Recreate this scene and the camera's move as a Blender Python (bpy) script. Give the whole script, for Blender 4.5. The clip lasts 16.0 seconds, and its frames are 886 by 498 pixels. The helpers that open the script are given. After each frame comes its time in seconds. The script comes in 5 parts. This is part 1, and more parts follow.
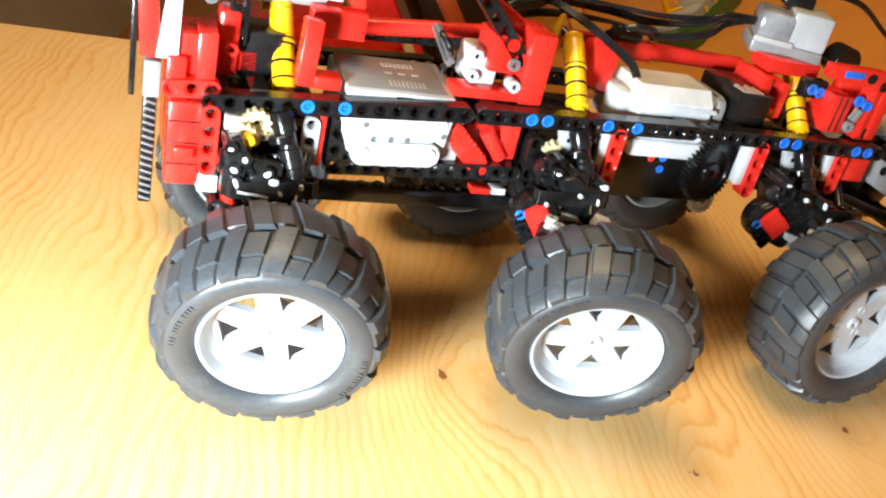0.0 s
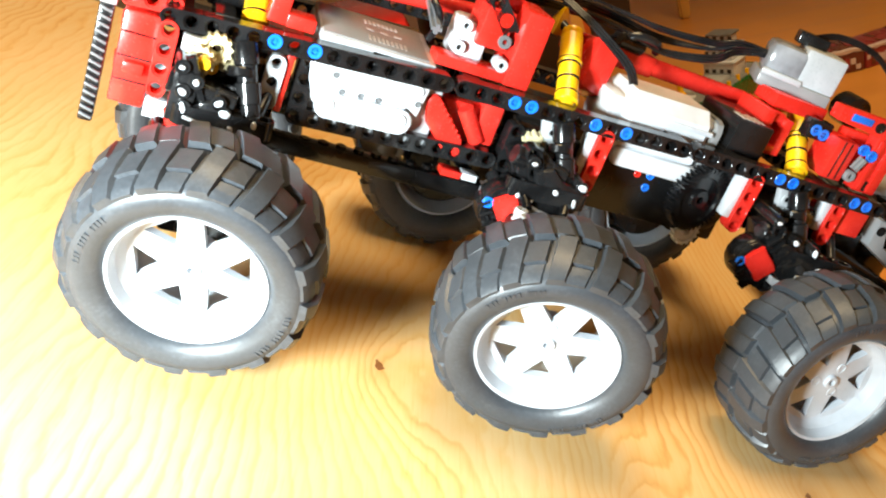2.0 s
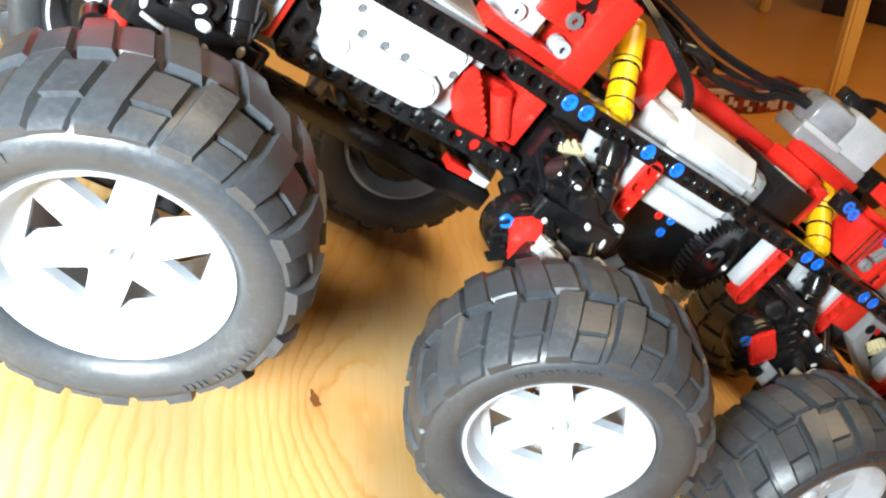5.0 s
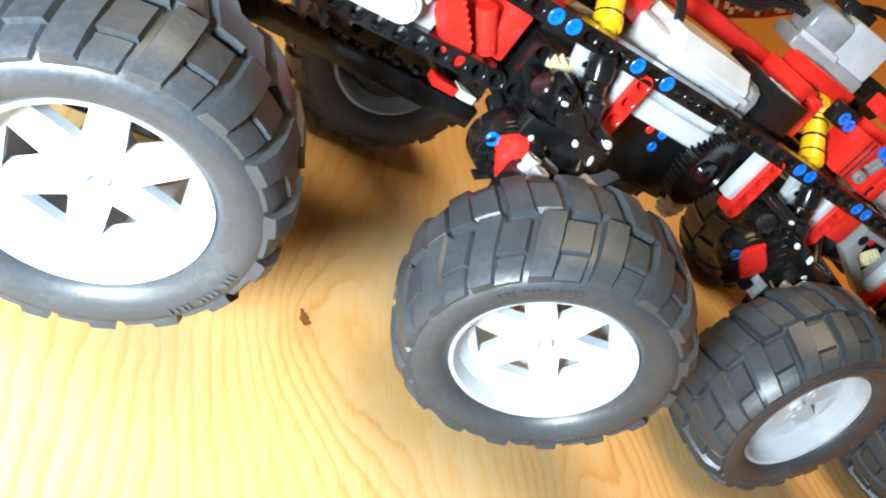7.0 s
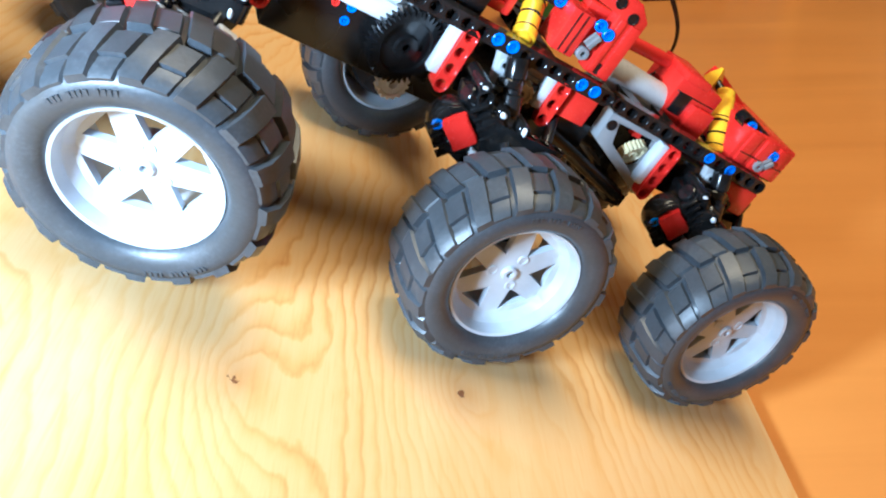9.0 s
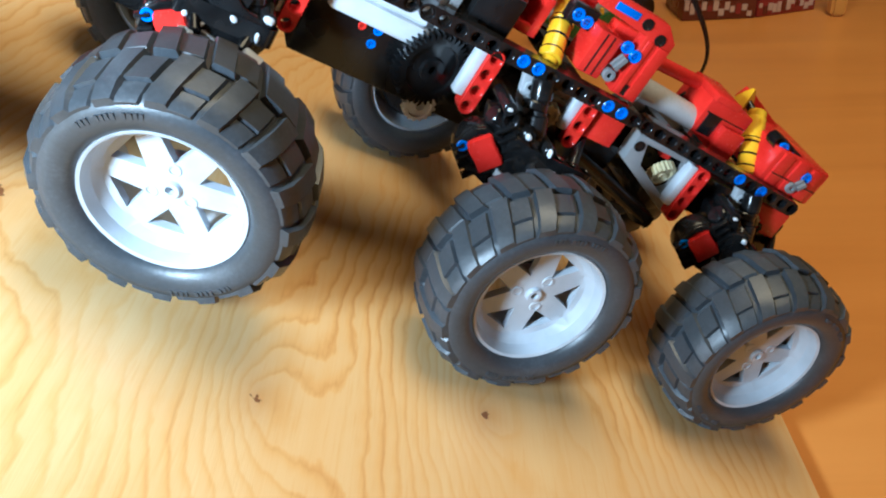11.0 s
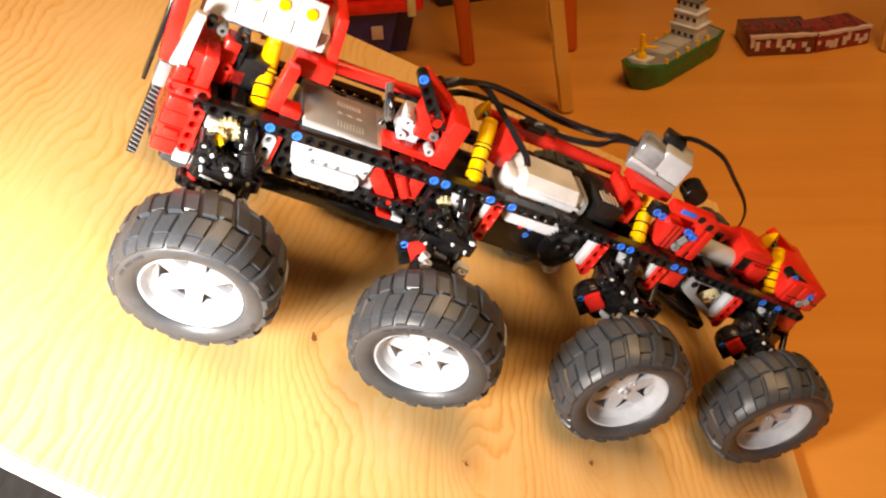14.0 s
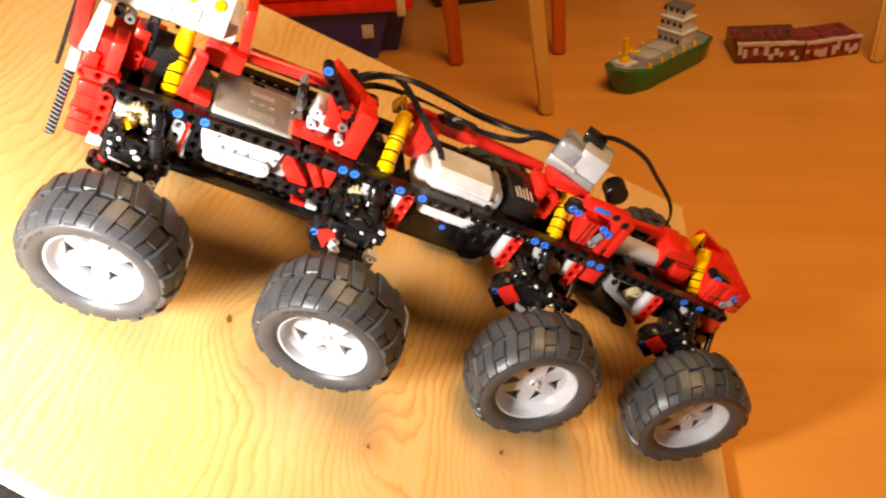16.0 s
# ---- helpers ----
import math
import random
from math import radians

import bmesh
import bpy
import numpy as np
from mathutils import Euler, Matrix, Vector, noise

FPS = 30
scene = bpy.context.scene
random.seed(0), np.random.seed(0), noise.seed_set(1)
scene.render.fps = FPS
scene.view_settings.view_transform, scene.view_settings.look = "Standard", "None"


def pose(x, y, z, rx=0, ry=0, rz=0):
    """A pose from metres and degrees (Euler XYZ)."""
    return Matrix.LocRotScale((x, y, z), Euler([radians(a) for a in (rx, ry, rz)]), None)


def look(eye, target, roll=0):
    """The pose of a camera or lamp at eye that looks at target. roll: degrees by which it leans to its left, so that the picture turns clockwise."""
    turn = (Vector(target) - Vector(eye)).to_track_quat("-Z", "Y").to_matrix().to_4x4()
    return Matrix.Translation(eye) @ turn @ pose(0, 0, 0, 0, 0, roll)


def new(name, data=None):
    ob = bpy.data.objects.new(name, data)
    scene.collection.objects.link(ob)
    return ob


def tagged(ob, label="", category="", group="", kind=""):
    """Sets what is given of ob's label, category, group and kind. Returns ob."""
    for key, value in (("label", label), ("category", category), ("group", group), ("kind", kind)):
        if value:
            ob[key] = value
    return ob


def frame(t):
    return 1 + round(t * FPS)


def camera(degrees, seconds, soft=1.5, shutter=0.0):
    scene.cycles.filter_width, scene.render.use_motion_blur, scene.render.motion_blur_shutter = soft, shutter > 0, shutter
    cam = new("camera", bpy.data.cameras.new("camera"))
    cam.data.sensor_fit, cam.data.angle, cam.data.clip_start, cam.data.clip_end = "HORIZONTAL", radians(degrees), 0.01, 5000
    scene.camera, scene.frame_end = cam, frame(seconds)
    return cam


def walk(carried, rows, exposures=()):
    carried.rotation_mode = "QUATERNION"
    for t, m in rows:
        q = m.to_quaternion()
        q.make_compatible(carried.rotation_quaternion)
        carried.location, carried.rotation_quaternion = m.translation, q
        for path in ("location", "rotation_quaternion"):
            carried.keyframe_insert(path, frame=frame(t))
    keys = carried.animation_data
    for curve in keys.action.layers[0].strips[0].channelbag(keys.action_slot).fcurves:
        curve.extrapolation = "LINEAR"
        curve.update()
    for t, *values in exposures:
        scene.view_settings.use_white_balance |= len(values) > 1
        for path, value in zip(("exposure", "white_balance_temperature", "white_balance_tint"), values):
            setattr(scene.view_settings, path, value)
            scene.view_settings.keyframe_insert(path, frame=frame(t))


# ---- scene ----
cam = camera(52.07, 16.0, 2.1, 0.35)
# the truck's own frame: x along its length, y across it, z off its wheels; laid on a board that slopes down to the floor
SLOPE, TURN, NOSE, THICK = 30.0, 13.5, 1.957, 0.012
BOARD = pose(0, 0, THICK * math.cos(radians(SLOPE))) @ pose(0, 0, 0, 0, SLOPE, 0)
TRUCK = BOARD @ pose(-0.495, 0, 0, 0, 0, TURN) @ pose(0, 0, 0.0001, 0, NOSE, 0)
# seconds, eye in the truck's frame, yaw, pitch, roll
ROWS = [
    (0, -0.0784, -0.3571, 0.2623, -23.36, -28.00, 13.83),
    (0.5, -0.0622, -0.3619, 0.2512, -23.70, -26.91, 15.30),
    (1, -0.0420, -0.3610, 0.2428, -23.99, -26.33, 19.17),
    (1.5, -0.0286, -0.3566, 0.2400, -23.39, -25.44, 21.47),
    (2, -0.0461, -0.3537, 0.2165, -22.19, -23.44, 21.97),
    (2.5, -0.0253, -0.3613, 0.2161, -22.12, -22.93, 24.27),
    (3, -0.0109, -0.3619, 0.2143, -21.89, -22.40, 27.48),
    (3.5, -0.0159, -0.3417, 0.2012, -25.59, -21.41, 31.18),
    (4, -0.0141, -0.3161, 0.1964, -28.96, -20.79, 34.40),
    (4.5, -0.0597, -0.2858, 0.1801, -31.39, -19.63, 36.99),
    (5, -0.0726, -0.2444, 0.1686, -35.49, -20.12, 39.33),
    (7.5, -0.0636, -0.2455, 0.1783, -39.06, -24.91, 39.96),
    (8, -0.0411, -0.2676, 0.1840, -37.87, -23.74, 39.14),
    (8.5, 0.0273, -0.3084, 0.2036, -35.57, -24.27, 36.66),
    (9, 0.0663, -0.3362, 0.2133, -33.23, -25.42, 35.63),
    (11.5, 0.0714, -0.3389, 0.2181, -29.96, -25.86, 34.47),
    (12, 0.0597, -0.3413, 0.2181, -30.84, -25.81, 34.92),
    (12.5, -0.0195, -0.3396, 0.2690, -35.67, -29.71, 38.29),
    (13, -0.0948, -0.3589, 0.2976, -33.84, -31.48, 36.40),
    (13.5, -0.1001, -0.3886, 0.3337, -33.38, -32.10, 36.21),
    (14, -0.1075, -0.4325, 0.3962, -29.40, -32.58, 34.92),
    (14.5, -0.0809, -0.4570, 0.4353, -28.08, -33.63, 33.37),
    (15, -0.0512, -0.4524, 0.4361, -27.59, -34.04, 36.34),
    (15.5, -0.0536, -0.4521, 0.4324, -26.44, -34.70, 35.70),
    (16, -0.0427, -0.4586, 0.4369, -27.25, -33.61, 35.59),
]
EXPOSURES = [(0.0, 0.05, 6500, 7), (1.5, 0.22, 6500, 4), (3.0, 0.36, 6600, 4), (5.0, 0.02, 6450, 6), (7.5, 0.04, 5850, 4), (8.2, 0.16, 5500, 4), (9.0, 0.58, 4800, 3), (11.3, -0.04, 5000, 0), (12.0, -0.04, 5150, 0), (12.5, 0.08, 5900, 8), (13.1, -0.06, 7200, 12), (13.6, -0.16, 7500, 16), (14.0, -0.04, 8000, 20), (14.6, 0.06, 8150, 21), (16.0, 0.1, 8150, 21)]
walk(cam, [(t, TRUCK @ pose(x, y, z, 90 + pitch, 0, yaw) @ pose(0, 0, 0, 0, 0, roll)) for t, x, y, z, yaw, pitch, roll in ROWS], EXPOSURES)

# ---- light ----
world = bpy.data.worlds.new("room_world")
scene.world = world
world.use_nodes = True
world.node_tree.nodes["Background"].inputs[0].default_value = (0.9, 0.8, 0.65, 1)
world.node_tree.nodes["Background"].inputs[1].default_value = 0.004


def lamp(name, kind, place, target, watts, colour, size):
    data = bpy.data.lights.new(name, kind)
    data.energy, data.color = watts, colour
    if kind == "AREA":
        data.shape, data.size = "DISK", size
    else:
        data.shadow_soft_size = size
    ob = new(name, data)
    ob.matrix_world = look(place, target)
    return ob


# Fixed light standing in for a lamp carried beside the camera.
key = lamp("camera_side_light", "AREA", (-0.54, -0.45, 0.47), (-0.45, -0.02, 0.25), 3.9, (0.86, 0.95, 1.0), 0.12)
key.data.spread = radians(92)
# Unseen fill light, added to brighten the truck and the floor beyond.
lamp("unseen_fill_light", "AREA", (0.20, 0.16, 1.40), (0.16, 0.45, 0), 15.0, (1.0, 0.72, 0.40), 0.8)


# ---- materials ----
def shader(name, colour, rough, metal=0.0, coat=0.0):
    m = bpy.data.materials.new(name)
    m.use_nodes = True
    nt = m.node_tree
    b = nt.nodes["Principled BSDF"]
    b.inputs["Base Color"].default_value = (*colour, 1)
    b.inputs["Roughness"].default_value = rough
    b.inputs["Metallic"].default_value = metal
    b.inputs["Coat Weight"].default_value = coat
    return m, nt, b


def link(nt, a, b):
    nt.links.new(a, b)


def coords(nt, scale=(1, 1, 1)):
    tc, mp = nt.nodes.new("ShaderNodeTexCoord"), nt.nodes.new("ShaderNodeMapping")
    mp.inputs["Scale"].default_value = scale
    link(nt, tc.outputs["Object"], mp.inputs["Vector"])
    return mp.outputs["Vector"]


def noise_tex(nt, vec, scale, detail=3.0, rough=0.5, dist=0.0):
    n = nt.nodes.new("ShaderNodeTexNoise")
    n.inputs["Scale"].default_value, n.inputs["Detail"].default_value = scale, detail
    n.inputs["Roughness"].default_value, n.inputs["Distortion"].default_value = rough, dist
    link(nt, vec, n.inputs["Vector"])
    return n.outputs["Fac"]


def ramp(nt, fac, stops):
    r = nt.nodes.new("ShaderNodeValToRGB")
    e = r.color_ramp.elements
    while len(e) < len(stops):
        e.new(0.5)
    for k, (p, c) in enumerate(stops):
        e[k].position, e[k].color = p, (*c, 1) if len(c) == 3 else c
    link(nt, fac, r.inputs["Fac"])
    return r.outputs["Color"]


def maths(nt, op, a, b=None, c=None):
    n = nt.nodes.new("ShaderNodeMath")
    n.operation = op
    for k, v in enumerate((a, b, c)):
        if v is None:
            continue
        if isinstance(v, (int, float)):
            n.inputs[k].default_value = v
        else:
            link(nt, v, n.inputs[k])
    return n.outputs[0]


def bump(nt, b, height, strength, distance):
    n = nt.nodes.new("ShaderNodeBump")
    n.inputs["Strength"].default_value, n.inputs["Distance"].default_value = strength, distance
    link(nt, height, n.inputs["Height"])
    link(nt, n.outputs["Normal"], b.inputs["Normal"])


def plastic(name, colour, rough=0.22, wear=0.12):
    """Moulded plastic: even colour with handling marks in the gloss and a trace of dust."""
    m, nt, b = shader(name, colour, rough)
    vec = coords(nt)
    big, fine = noise_tex(nt, vec, 60.0, 3.0), noise_tex(nt, vec, 900.0, 2.0)
    dark = tuple(c * (1 - wear) for c in colour)
    pale = tuple(min(1.0, c * (1 + wear) + 0.01) for c in colour)
    link(nt, ramp(nt, big, [(0.3, dark), (0.7, pale)]), b.inputs["Base Color"])
    link(nt, maths(nt, "MULTIPLY_ADD", fine, 0.22, rough - 0.09), b.inputs["Roughness"])
    bump(nt, b, big, 0.05, 0.0005)
    return m


RED = plastic("red_plastic", (0.72, 0.021, 0.013))
BLACK = plastic("black_plastic", (0.0045, 0.0045, 0.005), 0.17, 0.3)
BLACK.node_tree.nodes["Principled BSDF"].inputs["Specular IOR Level"].default_value = 0.38
GREY = plastic("light_grey_plastic", (0.42, 0.44, 0.46), 0.28)
DARKGREY = plastic("dark_grey_plastic", (0.13, 0.135, 0.14), 0.3)
WHITE = plastic("white_plastic", (0.60, 0.63, 0.67), 0.3)
YELLOW = plastic("yellow_plastic", (0.85, 0.48, 0.005))
LIDGREY = plastic("dull_grey_lid_plastic", (0.21, 0.215, 0.22), 0.34)
MIDGREY = plastic("mid_grey_plastic", (0.24, 0.245, 0.25), 0.3)
BLUE = plastic("blue_plastic", (0.008, 0.17, 0.80))
CREAM = plastic("cream_plastic", (0.66, 0.57, 0.34))
RIM = plastic("pale_grey_rim_plastic", (0.43, 0.46, 0.50), 0.3)
GREEN = plastic("green_plastic", (0.015, 0.125, 0.025))
NAVY = plastic("navy_plastic", (0.03, 0.025, 0.20), 0.35)
CABLE = plastic("black_cable_rubber", (0.006, 0.006, 0.007), 0.20, 0.3)
LENS = plastic("smoky_window_plastic", (0.24, 0.25, 0.27), 0.12, 0.5)
INK = plastic("dark_print", (0.03, 0.03, 0.035), 0.4)
PALEINK = plastic("pale_print", (0.72, 0.72, 0.72), 0.4)


def rubber():
    m, nt, b = shader("tyre_rubber", (0.045, 0.045, 0.047), 0.55)
    vec = coords(nt)
    big, fine = noise_tex(nt, vec, 45.0, 4.0, 0.6), noise_tex(nt, vec, 700.0, 3.0, 0.6)
    mix = maths(nt, "MULTIPLY_ADD", fine, 0.45, maths(nt, "MULTIPLY", big, 0.55))
    link(nt, ramp(nt, mix, [(0.30, (0.026, 0.030, 0.035)), (0.55, (0.042, 0.048, 0.056)), (0.78, (0.080, 0.090, 0.103))]), b.inputs["Base Color"])
    link(nt, maths(nt, "MULTIPLY_ADD", fine, 0.20, 0.31), b.inputs["Roughness"])
    b.inputs["Specular IOR Level"].default_value = 0.6
    bump(nt, b, fine, 0.15, 0.0006)
    return m


RUBBER = rubber()


def board_wood():
    """Sawn softwood plywood: long grain across the board, bent round a few knots."""
    m, nt, b = shader("plywood_face", (0.7, 0.45, 0.2), 0.42)
    vec = coords(nt)
    sep = nt.nodes.new("ShaderNodeSeparateXYZ")
    link(nt, vec, sep.inputs[0])
    x, y = sep.outputs[0], sep.outputs[1]
    slow = nt.nodes.new("ShaderNodeTexNoise")
    slow.inputs["Scale"].default_value, slow.inputs["Detail"].default_value = 1.0, 2.0
    mp = coords(nt, (6.0, 2.2, 6.0))
    link(nt, mp, slow.inputs["Vector"])
    phase = maths(nt, "MULTIPLY_ADD", slow.outputs["Fac"], 0.11, x)
    knots = ((-0.298, -0.062), (-0.203, -0.020), (-0.412, -0.012), (-0.56, 0.20), (-0.12, 0.26))
    core, halo = None, None
    for kx, ky in knots:
        d = nt.nodes.new("ShaderNodeVectorMath")
        d.operation = "DISTANCE"
        near = nt.nodes.new("ShaderNodeMapping")
        near.inputs["Scale"].default_value = (1.0, 0.55, 0.0)
        link(nt, vec, near.inputs["Vector"])
        link(nt, near.outputs["Vector"], d.inputs[0])
        d.inputs[1].default_value = (kx, ky * 0.55, 0.0)
        dist = d.outputs["Value"]
        swell = maths(nt, "POWER", 2.718, maths(nt, "MULTIPLY", dist, -26.0))
        phase = maths(nt, "MULTIPLY_ADD", swell, 0.055, phase)
        spot = maths(nt, "LESS_THAN", maths(nt, "MULTIPLY_ADD", noise_tex(nt, vec, 210.0), 0.011, dist), 0.0066)
        core = spot if core is None else maths(nt, "MAXIMUM", core, spot)
        ring = maths(nt, "POWER", 2.718, maths(nt, "MULTIPLY", maths(nt, "MULTIPLY_ADD", noise_tex(nt, vec, 120.0), 0.006, dist), -130.0))
        halo = ring if halo is None else maths(nt, "MAXIMUM", halo, ring)
    warp = noise_tex(nt, coords(nt, (30.0, 16.0, 5.0)), 1.0, 2.5, 0.5)
    phase = maths(nt, "MULTIPLY_ADD", warp, 0.022, phase)
    jitter = noise_tex(nt, coords(nt, (260.0, 75.0, 5.0)), 1.0, 2.0, 0.5)
    phase = maths(nt, "MULTIPLY_ADD", jitter, 0.0035, phase)
    rings = maths(nt, "FRACT", maths(nt, "MULTIPLY", phase, 128.0))
    # late wood: a thin dark line that fades in slowly on one side and ends sharply on the other
    rise = maths(nt, "POWER", rings, 3.2)
    fall = maths(nt, "MINIMUM", maths(nt, "MULTIPLY", maths(nt, "SUBTRACT", 1.0, rings), 5.5), 1.0)
    edge = maths(nt, "MULTIPLY", rise, fall)
    fibre = noise_tex(nt, coords(nt, (1500.0, 22.0, 22.0)), 1.0, 3.0, 0.65)
    dash = ramp(nt, noise_tex(nt, coords(nt, (520.0, 34.0, 34.0)), 1.0, 2.0, 0.5), [(0.56, (0, 0, 0)), (0.70, (1, 1, 1))])
    streak = noise_tex(nt, coords(nt, (70.0, 2.5, 2.5)), 1.0, 3.0, 0.6)
    cloud = noise_tex(nt, vec, 9.0, 3.0)
    strength = ramp(nt, noise_tex(nt, coords(nt, (9.0, 5.0, 5.0)), 1.0, 2.0), [(0.36, (0.16, 0.16, 0.16)), (0.62, (1, 1, 1))])
    edge = maths(nt, "MULTIPLY", edge, strength)
    tone = maths(nt, "MULTIPLY_ADD", edge, 0.52, maths(nt, "MULTIPLY_ADD", fibre, 0.13, maths(nt, "MULTIPLY_ADD", dash, 0.07, maths(nt, "MULTIPLY_ADD", streak, 0.30, maths(nt, "MULTIPLY", cloud, 0.20)))))
    base = ramp(nt, tone, [(0.20, (0.86, 0.61, 0.30)), (0.46, (0.81, 0.48, 0.172)), (0.72, (0.64, 0.29, 0.07)), (0.95, (0.44, 0.165, 0.032))])
    mix = nt.nodes.new("ShaderNodeMix")
    mix.data_type = "RGBA"
    link(nt, core, mix.inputs[0])
    stain = nt.nodes.new("ShaderNodeMix")
    stain.data_type = "RGBA"
    link(nt, maths(nt, "MULTIPLY", halo, 0.85), stain.inputs[0])
    link(nt, base, stain.inputs[6])
    stain.inputs[7].default_value = (0.50, 0.235, 0.075, 1)
    link(nt, stain.outputs[2], mix.inputs[6])
    mix.inputs[7].default_value = (0.24, 0.095, 0.03, 1)
    link(nt, mix.outputs[2], b.inputs["Base Color"])
    link(nt, maths(nt, "MULTIPLY_ADD", fibre, 0.2, 0.32), b.inputs["Roughness"])
    bump(nt, b, maths(nt, "ADD", fibre, edge), 0.12, 0.0006)
    return m


def plank_wood(name, light, dark, rough, long_axis=0, scale=1.0):
    m, nt, b = shader(name, light, rough)
    s = [40.0 * scale] * 3
    s[long_axis] = 2.5 * scale
    vec = coords(nt, tuple(s))
    grain, cloud = noise_tex(nt, vec, 1.0, 5.0, 0.6, 0.6), noise_tex(nt, coords(nt), 4.0, 3.0)
    fac = maths(nt, "MULTIPLY_ADD", grain, 0.6, maths(nt, "MULTIPLY", cloud, 0.4))
    link(nt, ramp(nt, fac, [(0.3, dark), (0.62, light)]), b.inputs["Base Color"])
    link(nt, maths(nt, "MULTIPLY_ADD", grain, 0.2, rough - 0.1), b.inputs["Roughness"])
    bump(nt, b, grain, 0.06, 0.0008)
    return m


PLY = board_wood()
FLOORWOOD = plank_wood("varnished_floor_wood", (0.74, 0.315, 0.064), (0.63, 0.250, 0.046), 0.36, 0, 0.5)
LEGWOOD = plank_wood("pine_furniture_wood", (0.68, 0.37, 0.085), (0.54, 0.27, 0.05), 0.4, 2)
REDWOOD = plank_wood("red_brown_painted_wood", (0.58, 0.11, 0.016), (0.46, 0.075, 0.011), 0.4, 2)
PLASTER = plank_wood("painted_plaster", (0.62, 0.58, 0.5), (0.55, 0.51, 0.44), 0.7, 2, 0.2)
DARKWOOD = plank_wood("dark_cabinet_wood", (0.035, 0.022, 0.015), (0.02, 0.012, 0.009), 0.4, 0)
CARD_RED = plank_wood("printed_red_card", (0.30, 0.03, 0.03), (0.19, 0.02, 0.025), 0.3, 0)
CARD_WHITE = plank_wood("printed_white_card", (0.62, 0.52, 0.5), (0.5, 0.36, 0.33), 0.3, 0)

EDGE = plank_wood("pale_edge_band", (0.66, 0.64, 0.62), (0.55, 0.53, 0.51), 0.5, 0)
CLOTH = plank_wood("dark_woven_cloth", (0.055, 0.05, 0.048), (0.022, 0.02, 0.02), 0.8, 1, 3.0)
# ---- making things ----
S = 0.008  # one hole pitch of the building system


def bow(u):
    """Arches the long chassis to fit the camera's view: its middle above its ends."""
    return 0.27 - 0.62 * ((min(max(u, -8.0), 56.0) - 25.0) / 25.0) ** 2


def V(u, v, w):
    return Vector((u * S, v * S, (w + bow(u)) * S))


def part(name, bm, material, parent, label="", m=None, smooth=35):
    if isinstance(bm, bmesh.types.BMesh):
        bmesh.ops.recalc_face_normals(bm, faces=bm.faces)
        me = bpy.data.meshes.new(name)
        bm.to_mesh(me)
        bm.free()
    else:
        me = bm
    if not me.materials:
        me.materials.append(material)
        me.polygons.foreach_set("use_smooth", [True] * len(me.polygons))
        me.set_sharp_from_angle(angle=radians(smooth))
    ob = new(name, me)
    ob.parent = parent
    if m is not None:
        ob.matrix_basis = m
    if label:
        tagged(ob, label)
    return ob


def empty(name, m, label, category, group="", kind=""):
    ob = new(name)
    ob.empty_display_size = 0.02
    ob.matrix_basis = m
    return tagged(ob, label, category, group, kind)


def box(lo, hi, bev=0.0004, bm=None, segments=2):
    """A block with softened edges between two corners."""
    out = bm or bmesh.new()
    lo, hi = Vector(lo), Vector(hi)
    made = bmesh.ops.create_cube(out, size=1.0, matrix=Matrix.LocRotScale((lo + hi) / 2, None, hi - lo))["verts"]
    if bev:
        edges = list({e for v in made for e in v.link_edges})
        bmesh.ops.bevel(out, geom=edges, offset=bev, segments=segments, affect="EDGES", profile=0.5)
    return out


def ubox(u0, u1, v0, v1, w0, w1, bev=0.0004, bm=None):
    rise = bow((u0 + u1) / 2)
    return box(Vector((u0, v0, w0 + rise)) * S, Vector((u1, v1, w1 + rise)) * S, bev, bm)


def plate(outline, v0, v1, bev=0.0006, hole=None):
    """A flat piece cut to an outline of (along, up) pairs, between two depths; hole: a second outline of as many corners."""
    bm = bmesh.new()
    loops = []
    for line in (outline, hole) if hole else (outline,):
        loops.append([[bm.verts.new(V(u, v, w)) for u, w in line] for v in (v0, v1)])
    n = len(outline)
    for f, g in loops:
        for k in range(n):
            bm.faces.new((f[k], f[(k + 1) % n], g[(k + 1) % n], g[k]))
    if hole:
        for side in (0, 1):
            p, q = loops[0][side], loops[1][side]
            for k in range(n):
                bm.faces.new((p[k], p[(k + 1) % n], q[(k + 1) % n], q[k]))
    else:
        bm.faces.new(loops[0][0]), bm.faces.new(loops[0][1])
    bmesh.ops.recalc_face_normals(bm, faces=bm.faces)
    if bev:
        bmesh.ops.bevel(bm, geom=[e for e in bm.edges if len(e.link_faces) == 2 and e.calc_face_angle(0) > 0.3], offset=bev, segments=2, affect="EDGES", profile=0.5)
    return bm


def lathe(profile, segs=24, bm=None, m=None, closed=False):
    """A turned form round the y axis from (radius, y) pairs."""
    bm = bm or bmesh.new()
    m = m or Matrix()
    rings = []
    for r, y in profile:
        if r < 1e-6:
            rings.append([bm.verts.new(m @ Vector((0, y, 0)))])
        else:
            rings.append([bm.verts.new(m @ Vector((r * math.cos(a), y, r * math.sin(a)))) for a in (2 * math.pi * k / segs for k in range(segs))])
    pairs = list(zip(rings, rings[1:])) + ([(rings[-1], rings[0])] if closed else [])
    for a, b in pairs:
        for k in range(segs):
            n = (k + 1) % segs
            if len(a) == 1 and len(b) == 1:
                continue
            if len(a) == 1:
                bm.faces.new((a[0], b[k], b[n]))
            elif len(b) == 1:
                bm.faces.new((a[k], b[0], a[n]))
            else:
                bm.faces.new((a[k], b[k], b[n], a[n]))
    return bm


